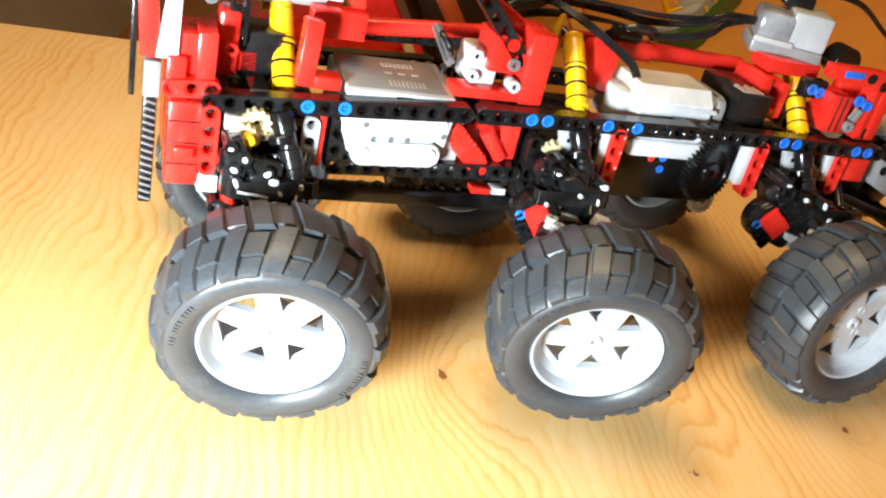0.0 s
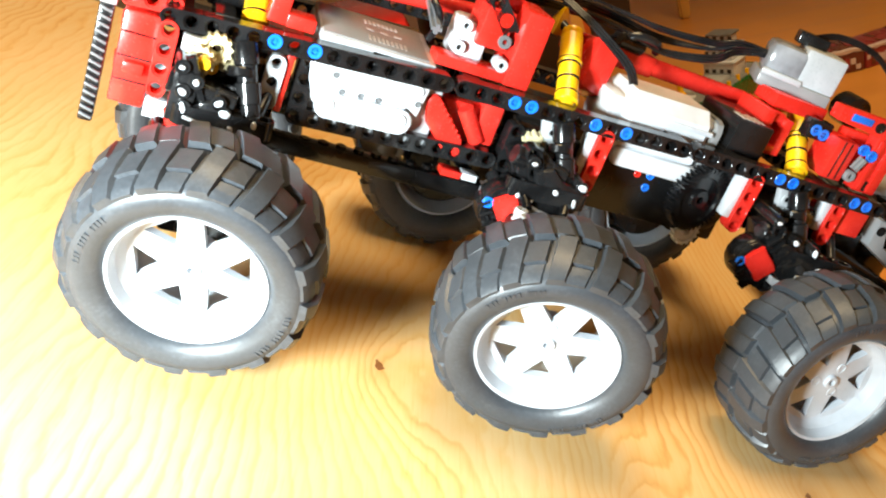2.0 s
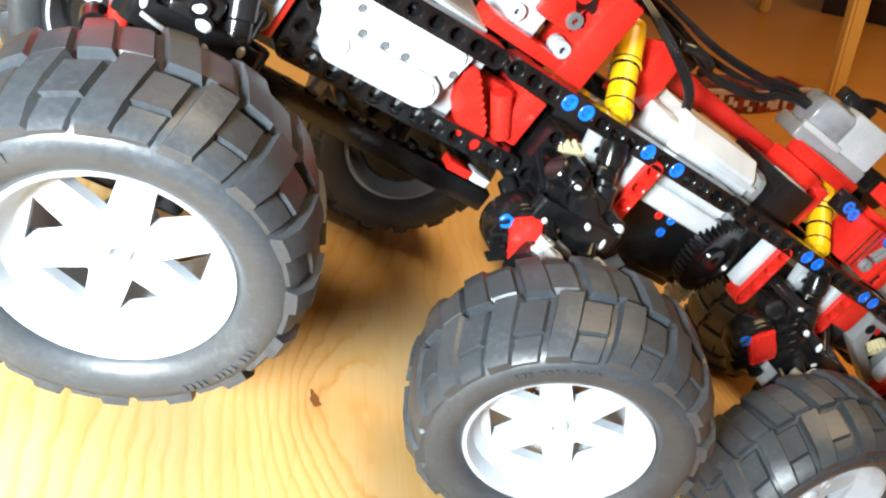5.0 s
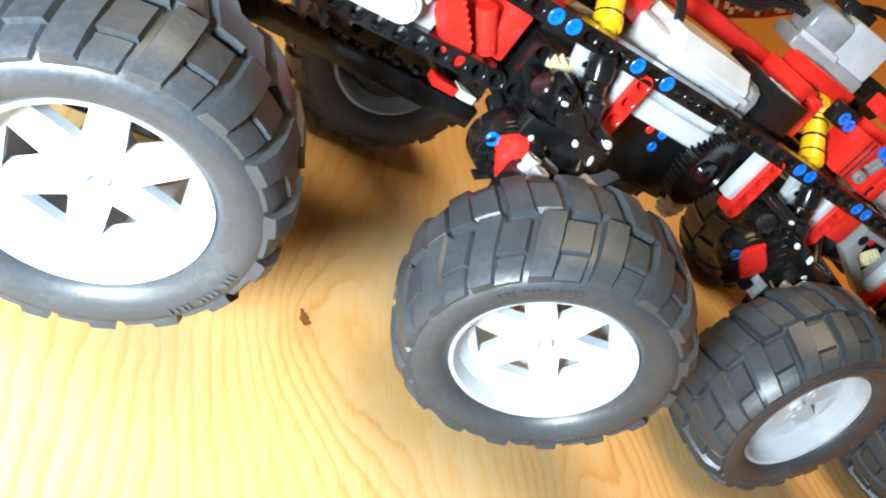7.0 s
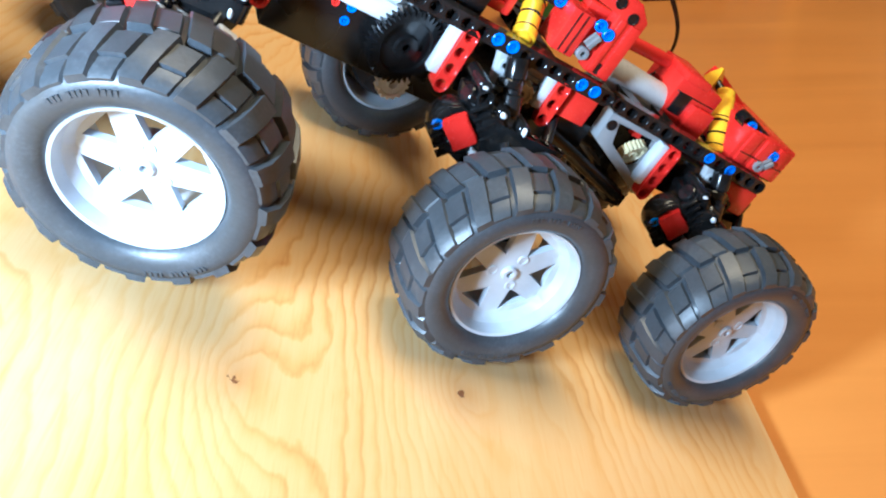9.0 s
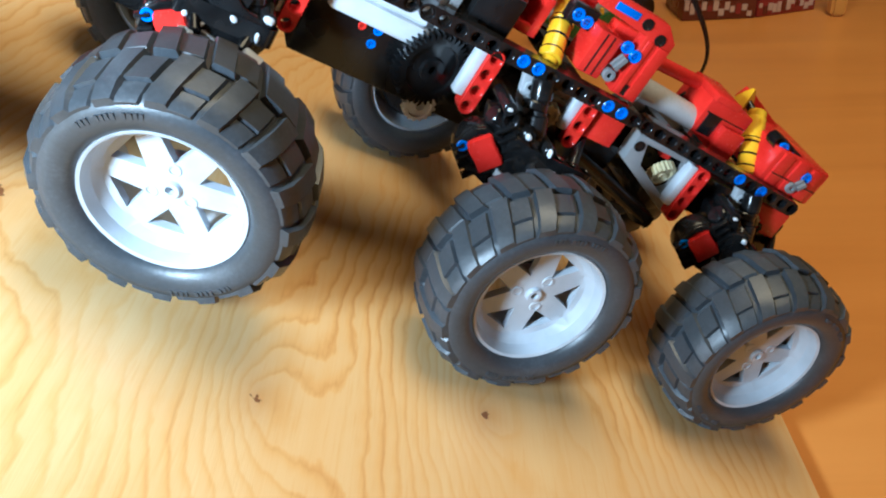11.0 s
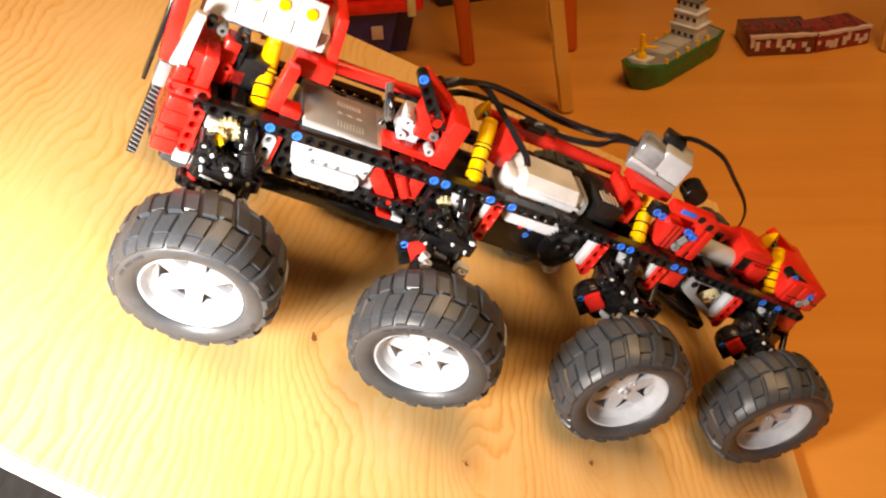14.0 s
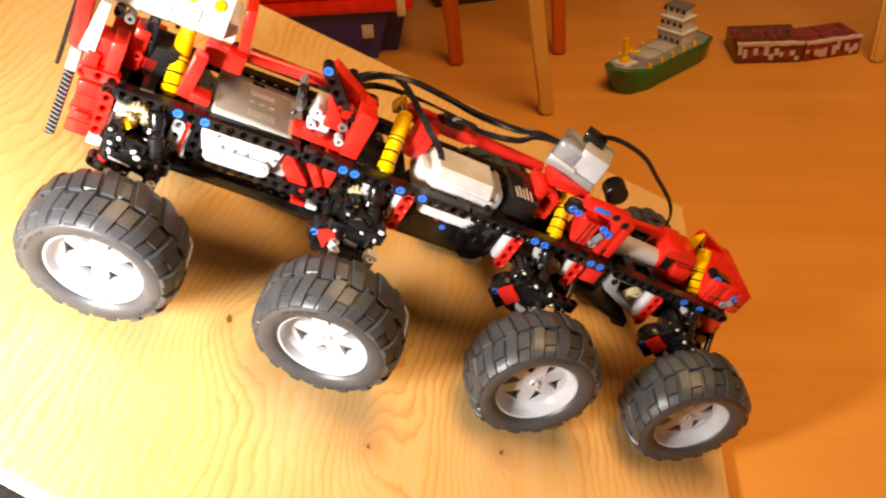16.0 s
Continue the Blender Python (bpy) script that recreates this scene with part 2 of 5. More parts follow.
def along(p, q):
    """The pose at p whose y axis points to q."""
    d = (Vector(q) - Vector(p)).normalized()
    return Matrix.Translation(p) @ d.to_track_quat("Y", "Z").to_matrix().to_4x4()


def rod(p, q, r, bm=None, segs=16, bev=0.0003):
    ln = (Vector(q) - Vector(p)).length
    b = min(bev, r * 0.4)
    return lathe([(0, 0), (r - b, 0), (r, b), (r, ln - b), (r - b, ln), (0, ln)], segs, bm, along(p, q))


MESHES = {}


def liftarm_mesh(n, material, thick=0.0078):
    """A straight studless beam of n holes along x, its holes along y, with sunk hole rims and round ends."""
    key = ("liftarm", n, material.name, thick)
    if key in MESHES:
        return MESHES[key]
    bm = bmesh.new()
    K, hx, hz, r1, r2, sunk, cut = 16, 0.004, 0.0037, 0.0028, 0.0023, 0.0007, 0.0003
    for i in range(n):
        outer, lip, rim, hole = [], [], [], []
        for k in range(K):
            a = 2 * math.pi * k / K
            c, s = math.cos(a), math.sin(a)
            if (i == 0 and c < -1e-6) or (i == n - 1 and c > 1e-6):
                o = (hz * c, hz * s)
            elif k % 4 == 2:
                o = (math.copysign(hx, c), math.copysign(hz, s))
            else:
                f = min(hx / max(abs(c), 1e-9), hz / max(abs(s), 1e-9))
                o = (f * c, f * s)
            outer.append(o), lip.append(((r1 + cut) * c, (r1 + cut) * s)), rim.append((r1 * c, r1 * s)), hole.append((r2 * c, r2 * s))
        cx = i * S
        loops = []
        for pts, y in ((outer, 0), (lip, 0), (rim, cut), (rim, sunk), (hole, sunk), (hole, thick - sunk), (rim, thick - sunk), (rim, thick - cut), (lip, thick), (outer, thick)):
            loops.append([bm.verts.new((cx + x, y, z)) for x, z in pts])
        for a, b in zip(loops, loops[1:]):
            for k in range(K):
                bm.faces.new((a[k], a[(k + 1) % K], b[(k + 1) % K], b[k]))
        a, b = loops[-1], loops[0]
        for k in range(K):
            p, q = outer[k], outer[(k + 1) % K]
            if abs(abs(p[0]) - hx) < 1e-6 and abs(abs(q[0]) - hx) < 1e-6:
                continue
            bm.faces.new((a[k], a[(k + 1) % K], b[(k + 1) % K], b[k]))
    bmesh.ops.remove_doubles(bm, verts=bm.verts, dist=1e-5)
    bmesh.ops.recalc_face_normals(bm, faces=bm.faces)
    me = bpy.data.meshes.new("liftarm")
    bm.to_mesh(me)
    bm.free()
    me.materials.append(material)
    me.polygons.foreach_set("use_smooth", [True] * len(me.polygons))
    me.set_sharp_from_angle(angle=radians(35))
    MESHES[key] = me
    return me


def shared(key, make, material):
    """One mesh for all the alike pieces."""
    k = (key, material.name)
    if k not in MESHES:
        bm = make()
        bmesh.ops.recalc_face_normals(bm, faces=bm.faces)
        me = bpy.data.meshes.new(key)
        bm.to_mesh(me)
        bm.free()
        me.materials.append(material)
        me.polygons.foreach_set("use_smooth", [True] * len(me.polygons))
        me.set_sharp_from_angle(angle=radians(35))
        MESHES[k] = me
    return MESHES[k]


def beam(n, u, v, w, material, parent, pitch=0.0, yaw=0.0, roll=0.0, label="", name="beam"):
    """A beam whose first hole lies at (u, v, w); pitch 90 stands it downwards, roll turns it about its length."""
    if not pitch and not yaw:
        pitch = math.degrees(math.atan2(bow(u) - bow(u + n - 1), n - 1))
    m = Matrix.Translation(V(u, v, w)) @ pose(0, 0, 0, 0, pitch, yaw) @ pose(0, 0, 0, roll, 0, 0)
    return part(name, liftarm_mesh(n, material), material, parent, label, m)


def pin_bm():
    """A connector pin's head: a round collar with a sunk face, a slot across it and a small axle cross."""
    bm = lathe([(0, 0.0009), (0.0013, 0.0009), (0.0014, 0.0002), (0.0016, -0.0001), (0.0027, -0.0003), (0.0030, 0.0), (0.0030, 0.0012)], 20)
    box((-0.0012, 0.0001, -0.0003), (0.0012, 0.0010, 0.0003), 0, bm)
    box((-0.0003, 0.0003, -0.0012), (0.0003, 0.0010, 0.0012), 0, bm)
    return bm


def pin(u, v, w, parent, material=None, m=None):
    material = material or BLUE
    place = m or Matrix.Translation(V(u, v, w))
    p = part("pin", shared("pin", pin_bm, material), material, parent, "", place)
    return p


def bush_bm():
    return lathe([(0.0011, 0.0012), (0.0013, 0.0), (0.0028, 0.0), (0.0030, 0.0003), (0.0030, 0.0030), (0.0026, 0.0034), (0.0026, 0.0046), (0.0030, 0.0050), (0.0030, 0.0075), (0, 0.0076)], 16)


def bush(u, v, w, parent, material=None, aim=(0, 1, 0), name="bush"):
    material = material or GREY
    m = along(V(u, v, w), V(u, v, w) + Vector(aim))
    return part(name, shared("bush", bush_bm, material), material, parent, "", m)


def axle_bm(ln):
    bm = bmesh.new()
    h, t = 0.0024, 0.0009
    sec = [(t, h), (t, t), (h, t), (h, -t), (t, -t), (t, -h), (-t, -h), (-t, -t), (-h, -t), (-h, t), (-t, t), (-t, h)]
    a = [bm.verts.new((x, 0, z)) for x, z in sec]
    b = [bm.verts.new((x, ln, z)) for x, z in sec]
    for k in range(12):
        bm.faces.new((a[k], a[(k + 1) % 12], b[(k + 1) % 12], b[k]))
    bm.faces.new(a), bm.faces.new(b)
    return bm


def axle(p, q, parent, material=None, name="axle"):
    material = material or BLACK
    ln = (V(*q) - V(*p)).length
    return part(name, axle_bm(ln), material, parent, "", along(V(*p), V(*q)))


def gear_bm(teeth, r, width, hole=0.002):
    bm = bmesh.new()
    n = teeth * 4
    rr = [r * (0.86 if k % 4 in (0, 3) else 1.0) for k in range(n)]
    def ring(y, f=None):
        return [bm.verts.new(((f or rr[k]) * math.cos(2 * math.pi * k / n), y, (f or rr[k]) * math.sin(2 * math.pi * k / n))) for k in range(n)]
    loops = [ring(0, hole), ring(0, r * 0.3), ring(width * 0.25, r * 0.34), ring(width * 0.25, r * 0.68), ring(0, r * 0.72), ring(0), ring(width), ring(width, hole)]
    for a, b in zip(loops, loops[1:] + loops[:1]):
        for k in range(n):
            bm.faces.new((a[k], a[(k + 1) % n], b[(k + 1) % n], b[k]))
    return bm


def smooth_path(pts, steps=8):
    pts = [Vector(p) for p in pts]
    pts = [pts[0] * 2 - pts[1]] + pts + [pts[-1] * 2 - pts[-2]]
    out = []
    for a, b, c, d in zip(pts, pts[1:], pts[2:], pts[3:]):
        for k in range(steps):
            t = k / steps
            out.append(0.5 * (2 * b + (c - a) * t + (2 * a - 5 * b + 4 * c - d) * t * t + (3 * b - a - 3 * c + d) * t ** 3))
    return out + [pts[-2]]


def sweep(pts, section, up=(0, 0, 1), twist=0.0, bm=None):
    """A section of (side, rise) pairs drawn along a smooth path."""
    bm = bm or bmesh.new()
    path = smooth_path(pts)
    rings = []
    for k, p in enumerate(path):
        d = (path[min(k + 1, len(path) - 1)] - path[max(k - 1, 0)]).normalized()
        side = d.cross(Vector(up)).normalized()
        rise = side.cross(d)
        a = radians(twist) * k / (len(path) - 1)
        s2, r2 = side * math.cos(a) + rise * math.sin(a), rise * math.cos(a) - side * math.sin(a)
        rings.append([bm.verts.new(p + s2 * x + r2 * y) for x, y in section])
    n = len(section)
    for a, b in zip(rings, rings[1:]):
        for k in range(n):
            bm.faces.new((a[k], a[(k + 1) % n], b[(k + 1) % n], b[k]))
    bm.faces.new(rings[0]), bm.faces.new(rings[-1])
    return bm


def circle(r, n=10):
    return [(r * math.cos(2 * math.pi * k / n), r * math.sin(2 * math.pi * k / n)) for k in range(n)]


def ribbon(strands=3, pitch=0.0015):
    """The section of a flat cable of round strands side by side."""
    top, half = [], strands * pitch / 2
    for k in range(strands):
        for j in range(4):
            a = math.pi - math.pi * j / 4
            top.append((-half + pitch * (k + 0.5) + pitch * 0.5 * math.cos(a), pitch * 0.15 + pitch * 0.45 * math.sin(a)))
    top.append((half, pitch * 0.15))
    return top + [(x, -y) for x, y in reversed(top)]


# ---- setting ----
def setting(name, bm, material, label, category):
    return tagged(part(name, bm, material, None), label, category, "", "structure")


def slab(name, lo, hi, material, label, category):
    return setting(name, box(lo, hi, 0), material, label, category)


X0, X1, Y0, Y1, HIGH = -1.34, 1.6, -1.6, 2.6, 2.4
slab("floor", (X0 - 0.1, Y0 - 0.1, -0.05), (X1 + 0.1, Y1 + 0.1, 0), FLOORWOOD, "varnished orange-brown wooden floor", "floor")
slab("ceiling", (X0 - 0.1, Y0 - 0.1, HIGH), (X1 + 0.1, Y1 + 0.1, HIGH + 0.1), PLASTER, "plain pale plaster ceiling", "ceiling")
slab("wall_west", (X0 - 0.1, Y0 - 0.1, 0), (X0, Y1 + 0.1, HIGH), PLASTER, "plain pale plaster wall", "wall")
slab("wall_east", (X1, Y0 - 0.1, 0), (X1 + 0.1, Y1 + 0.1, HIGH), PLASTER, "plain pale plaster wall", "wall")
slab("wall_south", (X0, Y0 - 0.1, 0), (X1, Y0, HIGH), PLASTER, "plain pale plaster wall", "wall")
slab("wall_north", (X0, Y1, 0), (X1, Y1 + 0.1, HIGH), PLASTER, "plain pale plaster wall", "wall")


def make_board():
    """The sloping board: its lower end lies on the floor, its upper end leans on the wall."""
    ln = 1.52
    near = lambda x: -0.172 - 0.13 * (x + 0.50)
    far = lambda x: 0.430 + 0.085 * (x + 0.37)
    bm = bmesh.new()
    top = [bm.verts.new((x, y, 0)) for x, y in ((0, near(0)), (0, far(0)), (-ln, far(-ln)), (-ln, near(-ln)))]
    low = [bm.verts.new((v.co.x, v.co.y, -THICK)) for v in top]
    bm.faces.new(top), bm.faces.new(low)
    for k in range(4):
        bm.faces.new((top[k], top[(k + 1) % 4], low[(k + 1) % 4], low[k]))
    bmesh.ops.bevel(bm, geom=list(bm.edges), offset=0.0012, segments=2, affect="EDGES")
    ob = part("plywood_board", bm, PLY, None, "", BOARD)
    band = bmesh.new()
    ends = [(x, near(x)) for x in (-0.001, -ln + 0.001)]
    quads = [[band.verts.new((x, y - d, z)) for x, y in ends] for d, z in ((0.0, -0.0005), (0.0012, -0.0008), (0.0012, -THICK + 0.0008), (0.0, -THICK + 0.0005))]
    for p, q in zip(quads, quads[1:] + quads[:1]):
        band.faces.new((p[0], p[1], q[1], q[0]))
    band.faces.new([q[0] for q in quads]), band.faces.new([q[1] for q in quads])
    part("edge_band", band, EDGE, ob, "pale grey edge band")
    return tagged(ob, "pale knotty plywood board laid as a ramp on the floor", "board")


make_board()

# ---- the truck ----
truck = empty("toy_truck", TRUCK, "red and black eight-wheeled toy truck climbing a plywood ramp", "toy truck")
# place along, across and up, steer and camber of the four wheels on the near side
WHEELS = ((-0.0128, -0.0521, 0.0517, -9.1, 12.0), (0.1278, -0.0636, 0.0563, -13.7, 13.8), (0.2807, -0.0509, 0.0564, 3.7, 0.1), (0.4160, -0.0440, 0.0632, 6.0, 1.0))
FAR_WHEELS = ((-0.006, 0.116, 0.0415, -4.0, 0.0), (0.123, 0.117, 0.0515, -4.0, 2.0), (0.262, 0.130, 0.0565, 2.0, 1.0), (0.412, 0.124, 0.0615, 12.0, 0.0))


def tyre_bm():
    """A balloon tyre: rounded carcass with two staggered rows of stepped lugs."""
    prof = [(0.0284, -0.0140), (0.0293, -0.0178), (0.0318, -0.0204), (0.0365, -0.0218), (0.0400, -0.0208), (0.0428, -0.0180), (0.0443, -0.0135), (0.0449, -0.0070), (0.0451, 0.0)]
    prof = prof + [(r, -y) for r, y in reversed(prof[:-1])]
    bm = lathe(prof, 60)
    core = [bm.verts.new((0.041 * math.cos(2 * math.pi * k / 60), 0, 0.041 * math.sin(2 * math.pi * k / 60))) for k in range(60)]
    bm.verts.ensure_lookup_table()
    for k in range(60):
        bm.faces.new((bm.verts[k], bm.verts[(k + 1) % 60], core[(k + 1) % 60], core[k]))
    shape = [(0.0451, 0.0), (0.0449, 0.0070), (0.0443, 0.0135), (0.0428, 0.0180), (0.0402, 0.0208)]
    teeth = 16

    def at(s):
        s = s * (len(shape) - 1)
        k = min(int(s), len(shape) - 2)
        t = s - k
        return shape[k][0] * (1 - t) + shape[k + 1][0] * t, shape[k][1] * (1 - t) + shape[k + 1][1] * t

    def lug(a0, a1, s0, s1, high, side, lean, low_flank, high_flank):
        """One block of rubber on the curve from the crown to the sidewall; its two flanks slope over the given shares of its width."""
        grid, rows = [], [s0, s0 + 0.07] + [s0 + 0.07 + (s1 - s0 - 0.10) * i / 3 for i in (1, 2, 3)] + [s1]
        for i, s in enumerate(rows):
            r, y = at(min(max(s, 0.0), 1.0))
            row = []
            for j, f in enumerate((0.0, low_flank, 0.5, 1 - high_flank, 1.0)):
                a = a0 + (a1 - a0) * f + lean * s
                rise = -0.0010 if i in (0, 5) or j in (0, 4) else high * (1 - 0.5 * max(0.0, s - 0.55))
                row.append(bm.verts.new(((r + rise) * math.cos(a), side * (y + (0.0008 * s if rise > 0 else 0.0)), (r + rise) * math.sin(a))))
            grid.append(row)
        for i in range(5):
            for j in range(4):
                bm.faces.new((grid[i][j], grid[i][j + 1], grid[i + 1][j + 1], grid[i + 1][j]))
        # a web inside the rubber ties the block to the carcass
        k = int(a0 / (2 * math.pi) * 60 + 60) % 60
        bm.faces.new((grid[0][0], core[k], core[(k + 2) % 60]))
    step = 2 * math.pi / teeth
    for side in (-1, 1):
        for k in range(teeth):
            a = step * (k + (0.5 if side > 0 else 0.0))
            # past a groove: a lower block stepped down towards the shoulder, then the tall lug that runs right over it
            lug(a, a + step * 0.56, 0.02, 0.52, 0.0016, side, 0.11, 0.13, 0.02)
            lug(a, a + step * 0.56, 0.46, 0.96, 0.0007, side, 0.11, 0.13, 0.02)
            lug(a + step * 0.43, a + step * 0.955, -0.06, 0.98, 0.0029, side, 0.11, 0.20, 0.10)
    # raised lettering too small to read, in two arcs on the sidewall
    for arc in (0.0, math.pi):
        for k in range(13):
            a = arc + 0.050 * (k - 6)
            if k in (4, 9):
                continue
            place = pose(0, 0, 0, 0, -math.degrees(a), 0) @ Matrix.Translation((0.0372, -0.0217, 0))
            bmesh.ops.create_cube(bm, size=1.0, matrix=place @ Matrix.Diagonal((0.0021, 0.0006, 0.0009 + 0.0002 * (k % 3), 1)))
    return bm


def rim_bm():
    """A dished wheel: lip, barrel and a spoked disc with six three-cornered openings."""
    bm = lathe([(0.0262, -0.0120), (0.0276, -0.0172), (0.0288, -0.0178), (0.0292, -0.0168), (0.0286, -0.0150), (0.0280, 0.0), (0.0286, 0.0150), (0.0270, 0.0160), (0.0255, 0.0)], 60, closed=True)
    # the disc, one sixth at a time: a fan of quads between the sector's edge and its opening
    depth = lambda r: -0.0088 + 0.0010 * (r - 0.0068) / 0.0150 if r < 0.0218 else -0.0078 - 0.0044 * ((r - 0.0218) / 0.0046) ** 2
    half, n = math.pi / 6, 6
    tri = [(0.0102, 0.0), (0.0218, 0.325), (0.0218, -0.325)]
    fan = [(0.0068, -half), (0.0068, half), (0.0264, half), (0.0264, -half)]
    for k in range(6):
        mid = 2 * half * (k + 0.5)
        at = lambda r, a: (r * math.cos(mid + a), r * math.sin(mid + a), r)
        rim_line = []
        for (r0, a0), (r1, a1) in zip(fan, fan[1:] + fan[:1]):
            rim_line += [at(r0 + (r1 - r0) * j / n, a0 + (a1 - a0) * j / n) for j in range(n)]
        xy = [at(*t) for t in tri]
        cut = []
        for p, q in ((0, 1), (1, 2), (2, 0)):
            for j in range(8):
                f = j / 8
                x, z = xy[p][0] * (1 - f) + xy[q][0] * f, xy[p][1] * (1 - f) + xy[q][1] * f
                cut.append((x, z, math.hypot(x, z)))
        cut = cut[-3:] + cut[:-3]
        sheets = []
        for back in (0.0, 0.0036):
            a, c = ([bm.verts.new((x, depth(r) + back, z)) for x, z, r in line] for line in (rim_line, cut))
            m = [bm.verts.new(((p.co + q.co) / 2)) for p, q in zip(a, c)]
            for v in m:
                v.co.y = depth(math.hypot(v.co.x, v.co.z)) + back
            for p, q in ((a, m), (m, c)):
                for j in range(24):
                    bm.faces.new((p[j], p[(j + 1) % 24], q[(j + 1) % 24], q[j]))
            sheets.append(c)
        f, g = sheets
        for j in range(24):
            bm.faces.new((f[j], f[(j + 1) % 24], g[(j + 1) % 24], g[j]))
    bmesh.ops.remove_doubles(bm, verts=bm.verts, dist=2e-5)
    return bm


def hub_bm():
    """The wheel's centre: a round boss with an axle cross and three pin holes."""
    bm = lathe([(0, -0.0080), (0.0015, -0.0080), (0.0017, -0.0106), (0.0030, -0.0106), (0.0034, -0.0100), (0.0036, -0.0090), (0.0072, -0.0088), (0.0072, 0.0030), (0, 0.0030)], 24)
    for k in range(3):
        a = 0.52 + 2 * math.pi * k / 3
        lathe([(0.0, -0.0060), (0.0015, -0.0060), (0.0016, -0.0091), (0.0025, -0.0091), (0.0028, -0.0087), (0.0030, -0.0070)], 16, bm, Matrix.Translation((0.0078 * math.cos(a), 0, 0.0078 * math.sin(a))))
    return bm


def make_wheel(x, y, z, steer, camber, spin, far):
    m = pose(x, y, z, -camber if far else camber, 0, steer) @ pose(0, 0, 0, 0, 0, 180 if far else 0) @ pose(0, 0, 0, 0, spin, 0)
    hub = part("wheel", shared("wheel_hub", hub_bm, RIM), RIM, truck, "", m)
    part("tyre", shared("tyre", tyre_bm, RUBBER), RUBBER, hub, "chunky black rubber balloon tyre")
    part("rim", shared("rim", rim_bm, RIM), RIM, hub, "pale grey plastic rim with triangular openings")
    if far:
        part("inner_disc", lathe([(0, -0.002), (0.0205, -0.002), (0.0215, -0.001), (0.0215, 0.011), (0.0200, 0.0125), (0.0090, 0.0125), (0.0080, 0.018), (0, 0.018)], 32), BLACK, hub, "black hub drum inside the wheel")


for k, (near_row, far_row) in enumerate(zip(WHEELS, FAR_WHEELS)):
    make_wheel(*near_row, 17 + 31 * k, False)
    make_wheel(*far_row, 40 + 23 * k, True)

# chassis rails
for v in (0.0, 8.0):
    for n, u in ((15, -5), (15, 10), (15, 25), (14, 40)):
        beam(n, u, v, 15.6, BLACK, truck, name="chassis_beam", label="long black studless beam")
for u in (0, 2, 13, 14, 18, 20, 31, 32, 37, 38, 48, 50):
    pin(u, 0, 15.6, truck)
for u in (-4, -2, 6, 11, 24, 28, 35, 42, 45, 53):
    beam(7, u, 1.0, 15.6, BLACK, truck, yaw=90, name="cross_beam")
axle((-4, 4.5, 12.4), (53, 4.5, 13.2), truck, DARKGREY, "drive_shaft")


def shock(bot, top, parent):
    """A yellow coil-over damper: stacked coil turns on a yellow tube, elbowed at its head."""
    p, q = V(*bot), V(*top)
    ln = (q - p).length
    body = part("shock_absorber", lathe([(0, -0.003), (0.0034, -0.003), (0.0040, -0.002), (0.0040, 0.001), (0.0030, 0.002), (0.0030, ln * 0.55), (0.0033, ln * 0.56), (0.0033, ln), (0.0030, ln + 0.001), (0, ln + 0.001)], 20), YELLOW, parent, "yellow plastic shock absorber", along(p, q))
    def tube(name, y0, y1, r, label=""):
        part(name, lathe([(0.0030, y0), (r - 0.0005, y0), (r, y0 + 0.0005), (r, y1 - 0.0005), (r - 0.0005, y1), (0.0030, y1)], 24), YELLOW, body, label)
    tube("foot_ring", -0.001, ln * 0.10, 0.0056)
    tube("spring_half", ln * 0.11, ln * 0.31, 0.0051)
    tube("spring_half", ln * 0.325, ln * 0.53, 0.0051)
    tube("collar", ln * 0.545, ln * 0.60, 0.0058)
    tube("sleeve", ln * 0.61, ln * 1.0, 0.0053)
    for y in (ln * 0.105, ln * 0.3175, ln * 0.5375, ln * 0.605):
        part("seam", lathe([(0.0046, y - 0.0004), (0.00535, y - 0.0004), (0.00535, y + 0.0004), (0.0046, y + 0.0004)], 24, closed=True), BLACK, body, "thin black seam")
    part("piston", lathe([(0, ln), (0.0046, ln), (0.0050, ln + 0.0006), (0.0050, ln + 0.0030), (0.0040, ln + 0.0040), (0, ln + 0.0040)], 20), YELLOW, body)
    peg = q + Vector((-0.50, 1.3, 0.45)) * S
    part("shock_peg", rod(q, peg, 0.0022), BLACK, parent)
    part("shock_cap", lathe([(0, -0.006), (0.0062, -0.006), (0.0068, -0.004), (0.0050, 0.001), (0.0012, 0.0068), (0, 0.0071)], 3), YELLOW, parent, "yellow pointed cap beside a shock absorber", along(peg, peg + Vector((0, 0, 1))))


SHOCKS = (((-0.95, 2.3, 15.7), (-1.15, 5.2, 19.1)), ((16.5, 1.6, 16.0), (16.95, 5.2, 18.9)), ((33.0, 1.5, 16.0), (33.8, 5.0, 18.8)), ((50.0, 2.2, 15.6), (49.95, 4.7, 18.5)))
for bot, top in SHOCKS:
    shock(bot, top, truck)
AXLES = tuple(row[0] / S for row in WHEELS)


